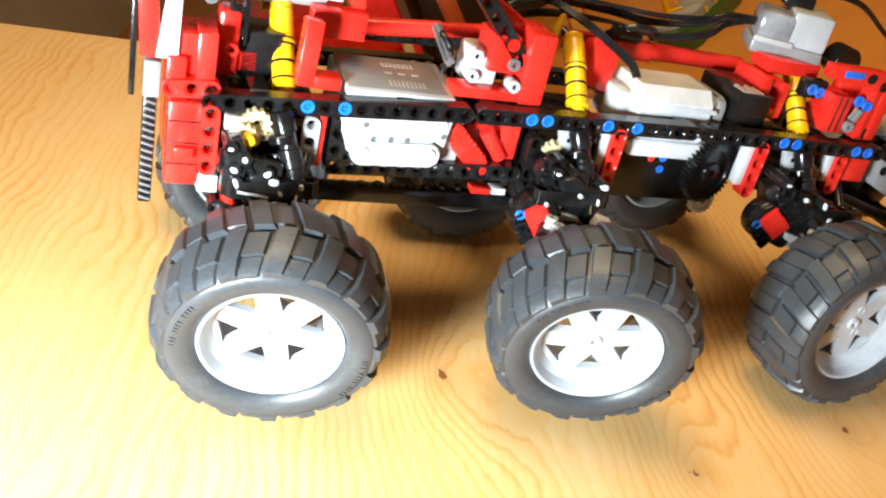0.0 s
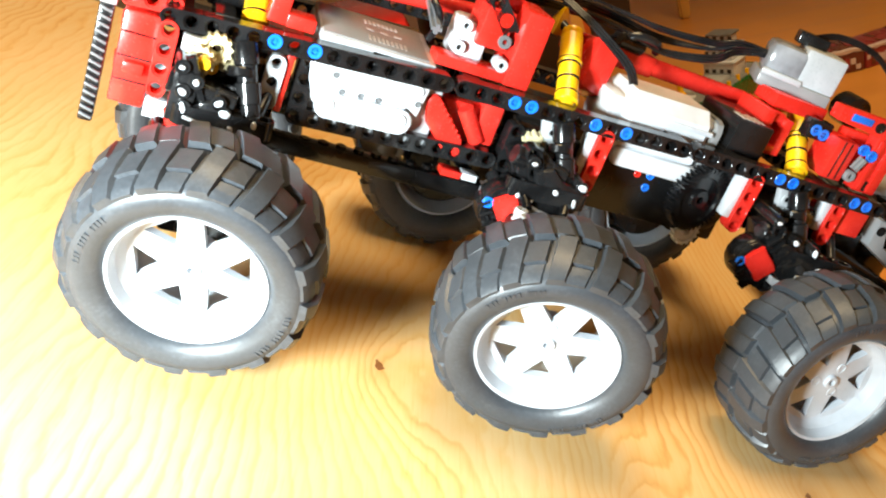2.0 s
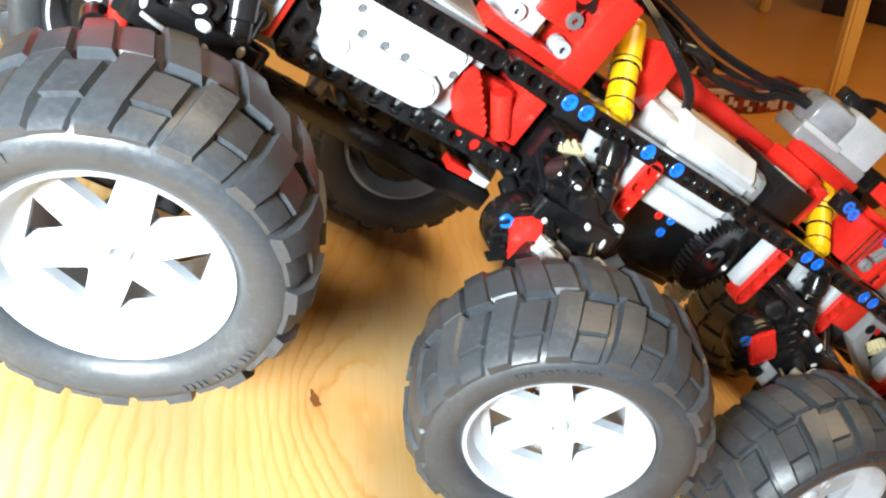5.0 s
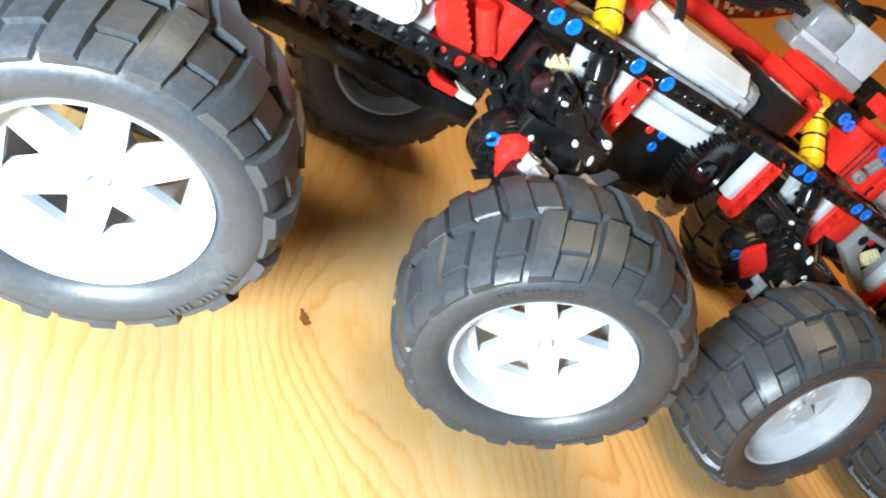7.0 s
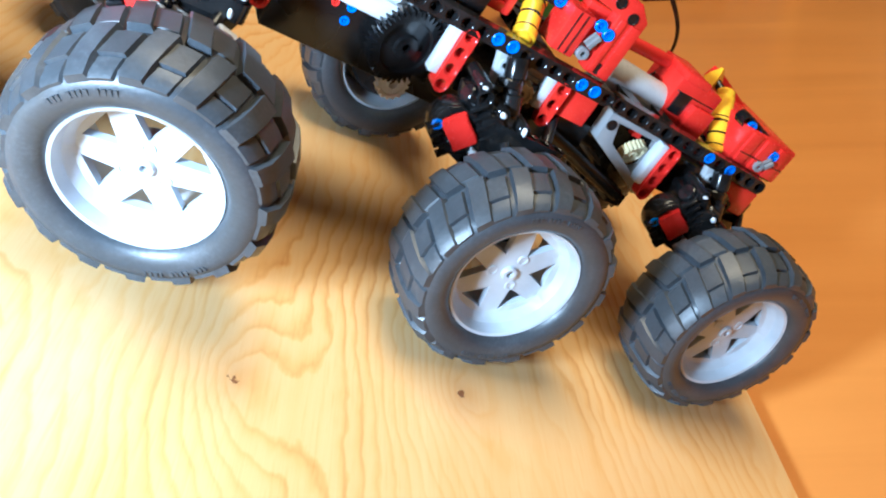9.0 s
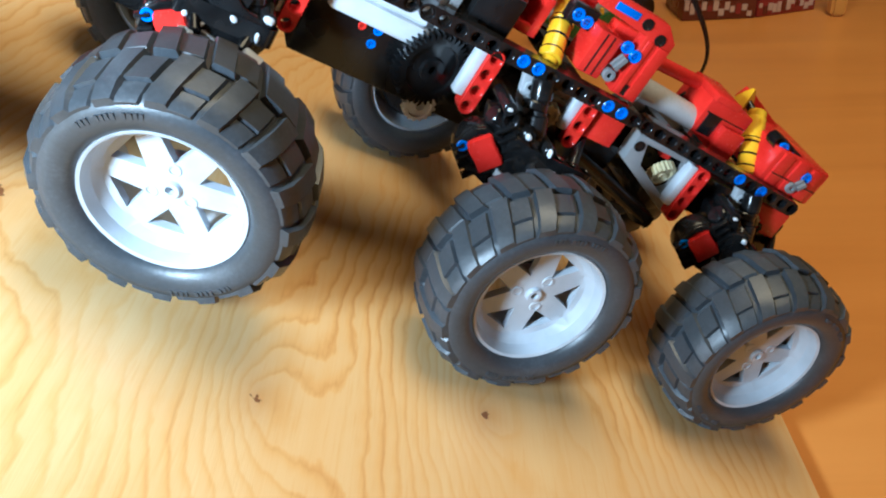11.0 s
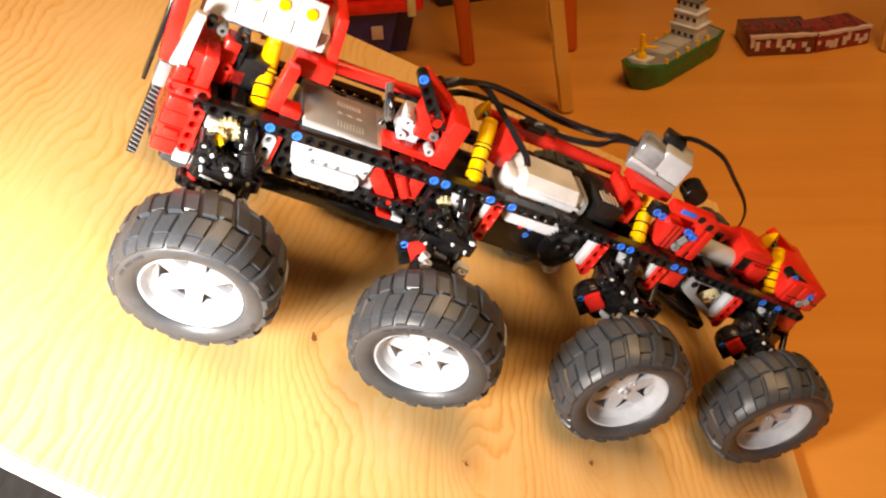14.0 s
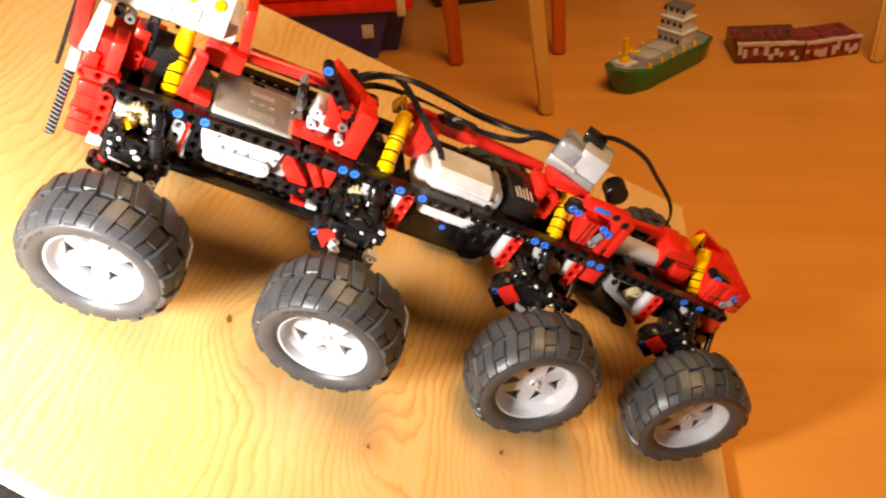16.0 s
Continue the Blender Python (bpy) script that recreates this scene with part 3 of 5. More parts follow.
def make_suspension(uc, side, shock_u):
    """One wheel's portal hub, wishbones, damper foot and steering link."""
    def vv(v):
        return v if side < 0 else 9.0 - v
    def bx(name, mat, u0, u1, v0, v1, w0, w1, bev=0.0008, label=""):
        a, b = sorted((vv(v0), vv(v1)))
        return part(name, ubox(uc + u0, uc + u1, a, b, w0, w1, bev), mat, truck, label)
    hub = bx("portal_hub", BLACK, -2.0, 2.0, -4.6, -2.2, 6.6, 10.2, 0.002, "black plastic portal hub")
    part("hub_cap", lathe([(0, 0), (0.010, 0), (0.0115, 0.001), (0.0115, 0.008), (0, 0.008)], 24), BLACK, hub, "", Matrix.Translation(V(uc, vv(-2.4) if side < 0 else vv(-1.4), 9.0)))
    for u in (-1.5, 1.5):
        for v in (-3.8, -2.9):
            part("bush", shared("bush", bush_bm, GREY), GREY, hub, "", along(V(uc + u, vv(v), 10.9), V(uc + u, vv(v), 9.0)))
    for du in (-2.2, 2.2):
        part("wishbone", rod(V(uc + du, vv(1.0), 11.0), V(uc + du * 0.6, vv(-3.2), 9.6), 0.0034), BLACK, truck)
        part("wishbone", rod(V(uc + du, vv(1.0), 13.2), V(uc + du * 0.5, vv(-2.6), 10.8), 0.0026), BLACK, truck)
    beam(5, uc - 2.0, vv(-1.2) - 0.5, 11.2, BLACK, truck, roll=90)
    # damper foot
    d0, d1 = V(shock_u - 0.45, vv(-0.1), 15.3), V(shock_u + 0.8, vv(-1.4), 11.4)
    ln = (d1 - d0).length
    part("damper_rod", lathe([(0, 0), (0.0046, 0), (0.0050, 0.001), (0.0050, ln * 0.25), (0.0040, ln * 0.27), (0.0040, ln * 0.45), (0.0052, ln * 0.47), (0.0052, ln * 0.7), (0.0044, ln * 0.72), (0.0044, ln), (0, ln)], 22), BLACK, truck, "glossy black damper rod", along(d0, d1))
    bx("bevel_gear_case", BLACK, -1.6, 2.2, 0.6, 3.0, 10.6, 14.2, 0.0012)
    if side < 0:
        part("bevel_gear", gear_bm(12, 0.0062, 0.005), CREAM, truck, "cream bevel gear", along(V(uc - 1.0, -0.5, 14.7) if uc < 0 else V(uc - 0.9, 0.2, 13.4), V(uc - 1.0, 0.5, 14.7) if uc < 0 else V(uc - 0.9, 1.2, 13.6)))
        make_hub_cover(uc, shock_u)


# for each axle: the middle of its hub casing, its link's middle and slant, its pale cone, and its bosses about the middle
HUBS = (
    ((-2.1, 11.7), None, (-1.34, 10.9), ((-1.88, 2.3), (-1.62, 1.15), (-1.46, 0.37), (-1.12, 1.7), (0.1, 0.9), (0.46, 0.4), (0.85, -0.2), (1.9, 0.2))),
    ((15.9, 11.9), (14.2, -1.9, 10.2, 58), (17.6, 10.7), ((-1.4, 1.35), (0.4, 0.05), (1.7, -0.35), (-1.65, -0.6), (-0.85, -0.8), (1.85, 0.6))),
    ((32.8, 11.3), (31.0, -1.9, 10.8, 42), (34.7, 11.0), ((-2.0, 2.3), (-0.15, 1.4), (1.55, 1.05), (0.9, -0.05), (2.3, 0.1))),
    ((49.4, 12.0), (47.3, -1.9, 11.4, 32), (51.3, 11.6), ((-1.6, 1.9), (0.2, 0.9), (1.6, 0.4), (0.9, -0.6))),
)


def make_hub_cover(uc, shock_u):
    """The near hub's casing with its bosses, ribbed link frame, red link plate and pale cone."""
    index = AXLES.index(uc)
    (mu, mw), link_place, cone, bosses = HUBS[index]
    spread = 0.8 if index == 0 else 1.0
    outline = [(mu + du * spread, mw + dw * spread) for du, dw in ((-1.7, 0.1), (-2.2, 1.4), (-0.6, 1.9), (0.6, 1.0), (2.3, 0.7), (2.7, -0.4), (1.9, -2.5), (-0.9, -2.4))]
    casing = part("hub_casing", plate(outline, -1.5, 0.8, 0.0022), BLACK, truck, "rounded glossy black hub casing")
    part("casing_step", plate([(mu + (u - mu) * 0.66 + 0.3, mw + (w - mw) * 0.66) for u, w in outline], -2.1, -1.2, 0.0014), BLACK, casing)
    # Bosses are white and varied in shape, standing in for glints on pin ends.
    oval = lambda: lathe([(0, -0.0010), (0.0014, -0.0008), (0.0021, 0.0), (0.0024, 0.0016)], 14)
    for k, (du, dw) in enumerate(bosses):
        lean = Matrix.Translation(V(mu + du, -2.15, mw + dw)) @ pose(0, 0, 0, -18 - 9 * (k % 3), 37 * k, 0) @ Matrix.Diagonal((0.62 + 0.22 * (k % 3), 1.0, 0.42 + 0.12 * (k % 2), 1))
        part("boss", shared("boss", oval, WHITE), WHITE, truck, "oval boss, white to stand for a glint", lean)
        part("boss_post", rod(V(mu + du, -2.1, mw + dw), V(mu + du, 0.2, mw + dw), 0.0030), BLACK, truck)
    for du, dw, turn in ((-1.5, 1.7, 62), (-2.3, -1.2, 20)):
        beam(3, mu + du, -1.9, mw + dw, BLACK, truck, pitch=turn, name="cover_beam")
    part("pale_cone", box((-0.0042, -0.0030, -0.0032), (0.0042, 0.0030, 0.0032), 0.0010), WHITE, truck, "small pale cone at the hub", Matrix.Translation(V(cone[0], -3.1, cone[1])) @ pose(0, 0, 0, 8, 14, 0))
    for dv in (-0.2, 0.9):
        part("collar", lathe([(0, 0), (0.0052, 0), (0.0057, 0.0006), (0.0057, 0.0034), (0.0050, 0.0040), (0, 0.0040)], 20), BLACK, truck, "", along(V(shock_u - 0.3, dv * 0.2 - 0.4, 13.9 - dv), V(shock_u - 0.2, dv * 0.2 - 0.8, 12.9 - dv)))
    part("knuckle_tube", lathe([(0, 0), (0.0040, 0), (0.0046, 0.0006), (0.0046, 0.006), (0.0038, 0.0066), (0.0038, 0.018), (0.0046, 0.0186), (0.0046, 0.026), (0.0040, 0.0266), (0, 0.0266)], 22), BLACK, truck, "", along(V(mu - 2.4, -1.3, mw + 1.4), V(mu + 0.9, -1.3, mw + 0.7)))
    if index == 0:
        beam(3, 0.4, 0.1, 14.5, GREY, truck, pitch=90, name="grey_strut", label="short pale grey beam")
        part("red_link", rod(V(-4.05, -1.5, 11.7), V(-3.65, -1.5, 10.3), 0.0028), RED, truck, "thin red link")
        pin(-3.6, -1.6, 9.9, truck, RED)
        part("hub_upright", plate([(-4.3, 11.2), (-4.3, 14.2), (-3.5, 14.6), (-3.0, 13.6), (-3.2, 11.2)], -1.9, -1.0, 0.0012), BLACK, truck, "tall black hub upright")
        part("tie_rod", rod(V(-3.5, -2.3, 11.7), V(-1.9, -2.3, 11.35), 0.0007), GREY, truck, "thin pale tie rod")
        part("steering_arm", rod(V(-3.7, -2.2, 10.3), V(-1.8, -2.4, 10.5), 0.0038), BLACK, truck)
        part("bevel_gear", gear_bm(12, 0.0060, 0.005), CREAM, truck, "cream bevel gear", along(V(-3.3, -0.9, 14.1), V(-3.1, 0.3, 14.1)))
        part("gear_pin", lathe([(0, -0.003), (0.0022, -0.003), (0.0026, -0.002), (0.0026, 0.004), (0, 0.004)], 16), YELLOW, truck, "small yellow pin", Matrix.Translation(V(-3.05, -1.1, 14.15)))
        return
    strut = part("grey_strut", plate([(shock_u + a, b) for a, b in ((-1.5, 15.15), (-0.65, 15.2), (0.15, 13.6), (0.5, 12.4), (0.0, 12.3), (-0.95, 13.5))], 0.15, 0.7, 0.0008), GREY, truck, "bent pale grey strut")
    for a, b in ((-0.75, 14.5), (-0.4, 13.7)):
        part("strut_eye", lathe([(0, -0.0002), (0.0013, -0.0002), (0.0016, -0.0008), (0.0026, -0.0008), (0.0029, -0.0002), (0.0029, 0.001)], 16), GREY, strut, "", Matrix.Translation(V(shock_u + a, 0.12, b)))
        part("eye_hole", lathe([(0, -0.0004), (0.0013, -0.0004), (0.0013, 0.0006)], 12), BLACK, strut, "", Matrix.Translation(V(shock_u + a, 0.12, b)))
    u, v, w, slant = link_place
    base = Matrix.Translation(V(u, v + 0.2, w)) @ pose(0, 0, 0, 0, slant, 0)
    shell = [(u + 1.75 * math.cos(a), w + 1.55 * math.sin(a)) for a in (2.0 + 0.35 * k for k in range(11))] + [(u + 1.5, w + 0.3), (u + 0.9, w + 1.2)]
    frame_block = part("link_frame", plate(shell, v + 0.05, v + 1.3, 0.0018), BLACK, truck, "rounded black link frame")
    part("frame_rim", plate([(u + (p - u) * 0.94, w + (q - w) * 0.94) for p, q in shell], v - 0.12, v + 0.2, 0.0008, [(u + (p - u) * 0.66, w + (q - w) * 0.66) for p, q in shell]), BLACK, frame_block)
    bent = bmesh.new()
    rows = [[bent.verts.new((x, -0.0034 - 0.0016 * math.cos(x / 0.0082 * 1.3), z + 0.0006 * math.sin(x * 300))) for x in (-0.0086, -0.0045, 0.0, 0.0045, 0.0086)] for z in (-0.0058, 0.0056)]
    back = [[bent.verts.new(v.co + Vector((0, 0.0045, 0))) for v in row] for row in rows]
    for k in range(4):
        for p, q in ((rows[0], rows[1]), (back[0], back[1]), (rows[0], back[0]), (rows[1], back[1])):
            bent.faces.new((p[k], p[k + 1], q[k + 1], q[k]))
    for k in (0, 4):
        bent.faces.new((rows[0][k], rows[1][k], back[1][k], back[0][k]))
    bmesh.ops.recalc_face_normals(bent, faces=bent.faces)
    bmesh.ops.bevel(bent, geom=[e for e in bent.edges if e.calc_face_angle(0) > 0.8], offset=0.0007, segments=2, affect="EDGES")
    for x in (-0.0075, -0.0025, 0.0025, 0.0075):
        for z0, z1 in ((0.0068, 0.0150), (-0.0128, -0.0072)):
            part("frame_ridge", box((x - 0.0007, -0.0036, z0), (x + 0.0007, 0.0010, z1), 0.0003), BLACK, frame_block, "", base)
    part("link_plate", bent, RED, frame_block, "curved red link plate", base)
    pin(0, 0, 0, truck, BLUE, base @ Matrix.Translation((-0.0074, -0.0030, -0.0080)) @ Matrix.Scale(0.85, 4))
    part("grey_bracket", plate([(mu - 0.7, mw - 1.0), (mu + 0.6, mw - 1.3), (mu + 0.9, mw - 2.3), (mu + 0.4, mw - 2.4), (mu + 0.2, mw - 1.8), (mu - 0.6, mw - 1.5)], -2.3, -1.4, 0.0005), GREY, truck, "pale grey angle bracket")


for uc, ((su, _, _), _) in zip(AXLES, SHOCKS):
    make_suspension(uc, -1, su)
    make_suspension(uc, 1, su)

# battery compartment between the first two axles
battery = part("battery_box", ubox(2.4, 9.4, 1.1, 7.6, 11.6, 15.9, 0.0012), GREY, truck, "pale grey battery box")
part("front_panel", plate([(2.0, 15.3), (2.1, 14.3), (2.6, 12.9), (7.4, 12.9), (7.5, 13.75), (8.2, 13.3), (8.4, 14.9), (8.35, 15.3)], 0.35, 1.2, 0.0012), WHITE, battery, "smooth white panel with round ears")
bar = bmesh.new()
ring = [(7.25 + 0.68 * math.cos(a), 12.98 + 0.68 * math.sin(a)) for a in (math.pi * (k / 8 - 0.5) for k in range(9))] + [(3.4 + 0.68 * math.cos(a), 12.98 + 0.68 * math.sin(a)) for a in (math.pi * (k / 8 + 0.5) for k in range(9))]
near_face, far_face = ([bar.verts.new(V(u, v, w)) for u, w in ring] for v in (-0.05, 0.5))
bar.faces.new(near_face), bar.faces.new(far_face)
for k in range(18):
    bar.faces.new((near_face[k], near_face[(k + 1) % 18], far_face[(k + 1) % 18], far_face[k]))
bmesh.ops.bevel(bar, geom=[e for e in bar.edges if abs(e.verts[0].co.y - e.verts[1].co.y) < 1e-6], offset=0.0006, segments=2, affect="EDGES")
part("round_bar", bar, WHITE, battery, "white bar with rounded ends")
for u, v, w in ((3.3, -0.05, 13.1), (7.2, -0.05, 13.1), (7.7, 0.34, 14.75)):
    part("eyelet", lathe([(0, -0.0004), (0.0014, -0.0004), (0.0017, -0.0012), (0.0029, -0.0012), (0.0033, -0.0006), (0.0033, 0.001)], 20), WHITE, battery, "", Matrix.Translation(V(u, v, w)))
for u, w in ((3.4, 14.6), (8.0, 14.1), (3.95, 13.8), (4.95, 13.8), (5.9, 13.8)):
    part("screw_hole", lathe([(0, 0.0), (0.0009, 0.0), (0.0011, -0.0004), (0.0014, -0.0004)], 12), DARKGREY, battery, "", Matrix.Translation(V(u, 0.34, w)))
lid_m = Matrix.Translation(V(2.2, 1.0, 15.9)) @ pose(0, 0, 0, 6, 0, 0)
lid = part("battery_lid", box((0, 0, 0), (6.3 * S, 4.6 * S, 0.5 * S), 0.0010), GREY, truck, "grey sloping lid with faint printed lines", lid_m)
part("lid_panel", box((0.1 * S, 0.25 * S, 0.49 * S), (5.9 * S, 4.4 * S, 0.56 * S), 0.0003), LIDGREY, lid, "darker grey inset panel")
for k in range(9):
    part("print_bar", box(((2.6 + 0.25 * k) * S, 0.8 * S, 0.555 * S), ((2.72 + 0.25 * k) * S, 1.5 * S, 0.575 * S), 0), GREY, lid)
for k in range(8):
    part("print_bar", box(((2.6 + 0.25 * k) * S, 3.2 * S, 0.555 * S), ((2.72 + 0.25 * k) * S, 3.7 * S, 0.575 * S), 0), GREY, lid)
for k in range(3):
    part("print_bar", box(((2.6 + 0.8 * k) * S, 2.3 * S, 0.555 * S), ((3.0 + 0.8 * k) * S, 2.5 * S, 0.575 * S), 0), GREY, lid)
beam(12, 2, 0.5, 11.9, BLACK, truck, name="lower_beam")
beam(4, 2, 0.5, 14.9, BLACK, truck, pitch=90)
beam(3, 14, 0.5, 13.9, BLACK, truck, pitch=90)
part("red_bracket", ubox(0.85, 1.2, 0.3, 1.2, 12.0, 15.1, 0.0004), RED, truck)
tray = part("belly_tray", ubox(0.6, 13.6, 1.0, 1.9, 9.3, 10.3, 0.0006), BLACK, truck, "long black belly beam with studs")
part("far_tray", ubox(0.6, 13.6, 7.1, 8.0, 9.3, 10.3, 0.0006), BLACK, truck)
for u in (0.6, 6.6, 12.6):
    part("tray_tie", ubox(u, u + 1.0, 1.9, 7.1, 9.4, 10.1, 0.0006), BLACK, truck)
for k in range(13):
    part("stud", shared("stud", lambda: lathe([(0, 0.0017), (0.0022, 0.0017), (0.0024, 0.0015), (0.0024, 0)], 14), BLACK), BLACK, tray, "", Matrix.Translation(V(1.1 + k, 1.5, 10.3)) @ pose(0, 0, 0, 90, 0, 0))
part("tray_tile", ubox(10.7, 11.9, 0.7, 1.6, 10.35, 10.75), RED, truck)
part("tray_tile", ubox(12.0, 12.9, 0.7, 1.6, 10.35, 10.75), WHITE, truck)
# red links behind the battery
crank = part("red_crank", plate([(8.55, 14.3), (8.8, 14.7), (9.2, 14.7), (11.25, 12.6), (11.5, 11.7), (11.2, 11.3), (10.8, 11.3), (8.9, 13.1)], 0.75, 1.6, 0.0014), RED, truck, "smooth red crank arm")
for k in range(7):
    part("crank_tooth", ubox(9.35 + 0.26 * k, 9.47 + 0.26 * k, 0.68, 1.0, 14.2 - 0.26 * k, 14.42 - 0.26 * k, 0.0002), RED, crank)
part("red_yoke", plate([(9.7, 14.4), (12.9, 14.4), (12.95, 13.6), (12.5, 11.9), (11.9, 11.7), (11.1, 12.7)], 1.9, 3.0, 0.0014), RED, truck, "red steering yoke")
part("red_connector", rod(V(11.0, 1.5, 14.2), V(12.3, 1.5, 12.5), 0.0038), RED, truck)
part("red_bracket", ubox(12.0, 13.2, 1.4, 4.2, 12.4, 14.8, 0.0012), RED, truck)
part("inner_block", ubox(9.6, 13.4, 4.2, 7.4, 11.0, 15.0, 0.001), BLACK, truck)

# gearbox with red frames over the second axle
part("red_frame_block", ubox(12.4, 13.9, 1.2, 4.4, 16.0, 20.2, 0.0012), RED, truck, "thick red frame")
part("red_frame_top", box((-2.1 * S, 0.4 * S, -0.4 * S), (2.1 * S, 2.4 * S, 0.4 * S), 0.001), RED, truck, "", Matrix.Translation(V(11.4, 2.6, 20.6)) @ pose(0, 0, 0, 0, 28, 0))
beam(6, 8.8, 1.8, 22.3, BLACK, truck, pitch=47, name="angled_beam")
beam(5, 11.6, 5.0, 20.6, BLACK, truck, pitch=58, name="angled_beam")
pin(8.8, 1.75, 22.3, truck)
part("grey_gearbox", ubox(9.6, 11.2, 2.4, 5.4, 16.3, 18.5, 0.0024), WHITE, truck, "pale grey gearbox block")
for w in (17.2, 18.4):
    bush(9.6, 2.0, w, truck, WHITE)
part("red_gearbox_cover", ubox(10.3, 12.0, 1.8, 4.4, 17.6, 19.8, 0.0012), RED, truck)
bush(11.8, 1.6, 18.2, truck, DARKGREY)
bush(12.0, 1.3, 17.0, truck, GREY)
part("red_frame_foot", ubox(8.4, 12.4, 1.4, 3.0, 16.1, 16.7, 0.0008), RED, truck)
axle((8.4, 3.0, 17.6), (8.4, 6.4, 18.6), truck, DARKGREY)
part("coiled_cable", sweep([V(8.2, 3.4, 16.8), V(8.6, 3.6, 18.0), V(8.1, 4.4, 18.8), V(8.8, 5.4, 18.2)], circle(0.0016)), CABLE, truck)
# upper red rails
for a, b, r in (((2.4, 7.4, 17.9), (9.0, 7.3, 18.2), 0.0042), ((9.0, 7.3, 18.2), (12.4, 7.3, 18.4), 0.0036), ((20.6, 7.8, 18.3), (31.5, 7.8, 18.1), 0.0046), ((38.6, 5.0, 18.0), (45.2, 5.2, 18.4), 0.0036)):
    part("top_rail", rod(V(*a), V(*b), r), RED, truck, "glossy red rail")
beam(13, 3.0, 8.0, 17.4, BLACK, truck, name="rear_rail")
part("rail_panel", ubox(17.6, 24.0, 7.2, 8.2, 17.6, 18.9, 0.001), RED, truck)
part("red_wing", box((-0.8 * S, -1.0 * S, -1.6 * S), (0.8 * S, 1.0 * S, 1.6 * S), 0.0010), RED, truck, "", Matrix.Translation(V(19.0, 5.2, 17.6)) @ pose(0, 0, 0, -20, 14, 0))
part("rail_clip", rod(V(20.6, 7.0, 19.4), V(22.6, 7.4, 19.2), 0.0044), BLACK, truck)

# drive motor
motor = part("drive_motor", box(V(20.0, 1.5, 13.8), V(26.6, 6.0, 17.7), 0.0062, None, 1), WHITE, truck, "white rounded drive motor")
part("motor_collar", ubox(19.3, 20.8, 2.0, 5.4, 14.8, 17.2, 0.0040), WHITE, motor)
part("motor_foot", ubox(20.7, 26.9, 1.30, 2.4, 13.15, 14.4, 0.0030), WHITE, motor, "smooth pale lower housing")
part("motor_ridge", ubox(20.8, 26.2, 1.4, 1.65, 16.4, 16.7, 0.0004), WHITE, motor)
part("motor_face", ubox(26.3, 27.2, 1.7, 5.8, 14.2, 17.4, 0.0050), MIDGREY, motor)
ctrl = part("gear_case", ubox(27.6, 30.2, 1.6, 6.2, 14.0, 18.0, 0.0010), BLACK, truck, "black gear case with pale print")
for k in range(5):
    part("print_bar", box(V(28.0 + 0.36 * k, 1.9, 18.0), V(28.14 + 0.36 * k, 3.2 + 0.3 * (k % 2), 18.03), 0), PALEINK, ctrl)
part("motor_cradle", ubox(20.0, 27.4, 2.0, 6.4, 10.05, 13.7, 0.0010), BLACK, truck, "black motor cradle")
for w in (13.0, 12.2):
    pin(0, 0, 0, truck, BLUE, Matrix.Translation(V(23.9, 1.95, w)) @ Matrix.Scale(0.7, 4))
pin(0, 0, 0, truck, RED, Matrix.Translation(V(23.0, 1.95, 12.9)) @ Matrix.Scale(0.6, 4))
part("large_gear", gear_bm(40, 0.0172, 0.006), BLACK, truck, "large black toothed gear", Matrix.Translation(V(27.3, 1.1, 12.6)) @ pose(0, 0, 0, 0, 0, 14))
part("small_gear", gear_bm(16, 0.0078, 0.004), WHITE, truck, "small white toothed gear", Matrix.Translation(V(28.1, 1.9, 10.15)) @ pose(0, 0, 0, 0, 0, 8))
# red and grey uprights hanging under the chassis beam
for u, n, top in ((19.0, 4, 15.0), (29.6, 4, 15.0), (36.2, 3, 14.8), (45.6, 4, 14.6)):
    beam(n, u, 0.0, top, RED, truck, pitch=90, name="red_upright", label="short red beam hanging upright")
    part("pale_upright", ubox(u - 1.05, u - 0.47, 0.2, 1.0, top - n + 1.3, top + 0.3, 0.0009), WHITE, truck, "smooth pale grey strip beside a red beam")
    part("red_spacer", ubox(u - 0.5, u + 0.5, 0.2, 1.1, 15.0, 15.3, 0.0003), RED, truck)
part("red_brick", ubox(37.0, 39.0, 0.4, 3.6, 13.3, 15.1, 0.0008), RED, truck)
part("red_brick", ubox(51.1, 53.8, 0.4, 6.6, 13.1, 15.0, 0.0008), RED, truck)
for u in (51.0, 52.0):
    bush(u, 0.2, 13.4, truck, BLACK)
# steering servo bay
bay = part("grey_bay_frame", plate([(40.5, 14.9), (45.9, 15.0), (46.0, 12.2), (45.5, 11.1), (40.6, 13.0)], 0.8, 1.9, 0.0006, [(41.4, 14.5), (45.0, 14.6), (45.1, 12.6), (44.6, 12.1), (41.9, 13.2)]), MIDGREY, truck, "mid grey open frame")
part("frame_eye", lathe([(0, 0.0), (0.0018, 0.0), (0.0020, -0.0005), (0.0027, -0.0005), (0.0028, 0.0005)], 16), BLACK, bay, "", Matrix.Translation(V(40.95, 0.79, 14.2)))
part("bay_core", ubox(41.4, 44.9, 2.9, 6.2, 11.7, 14.9, 0.0008), BLACK, bay)
part("orange_cap", ubox(43.9, 44.6, 2.4, 3.0, 13.8, 14.3, 0.0006), RED, bay)
part("clutch_gear", gear_bm(20, 0.0074, 0.005), CREAM, truck, "cream toothed clutch gear", Matrix.Translation(V(44.4, 1.6, 13.0)) @ pose(0, 0, 0, 20, 0, 20))
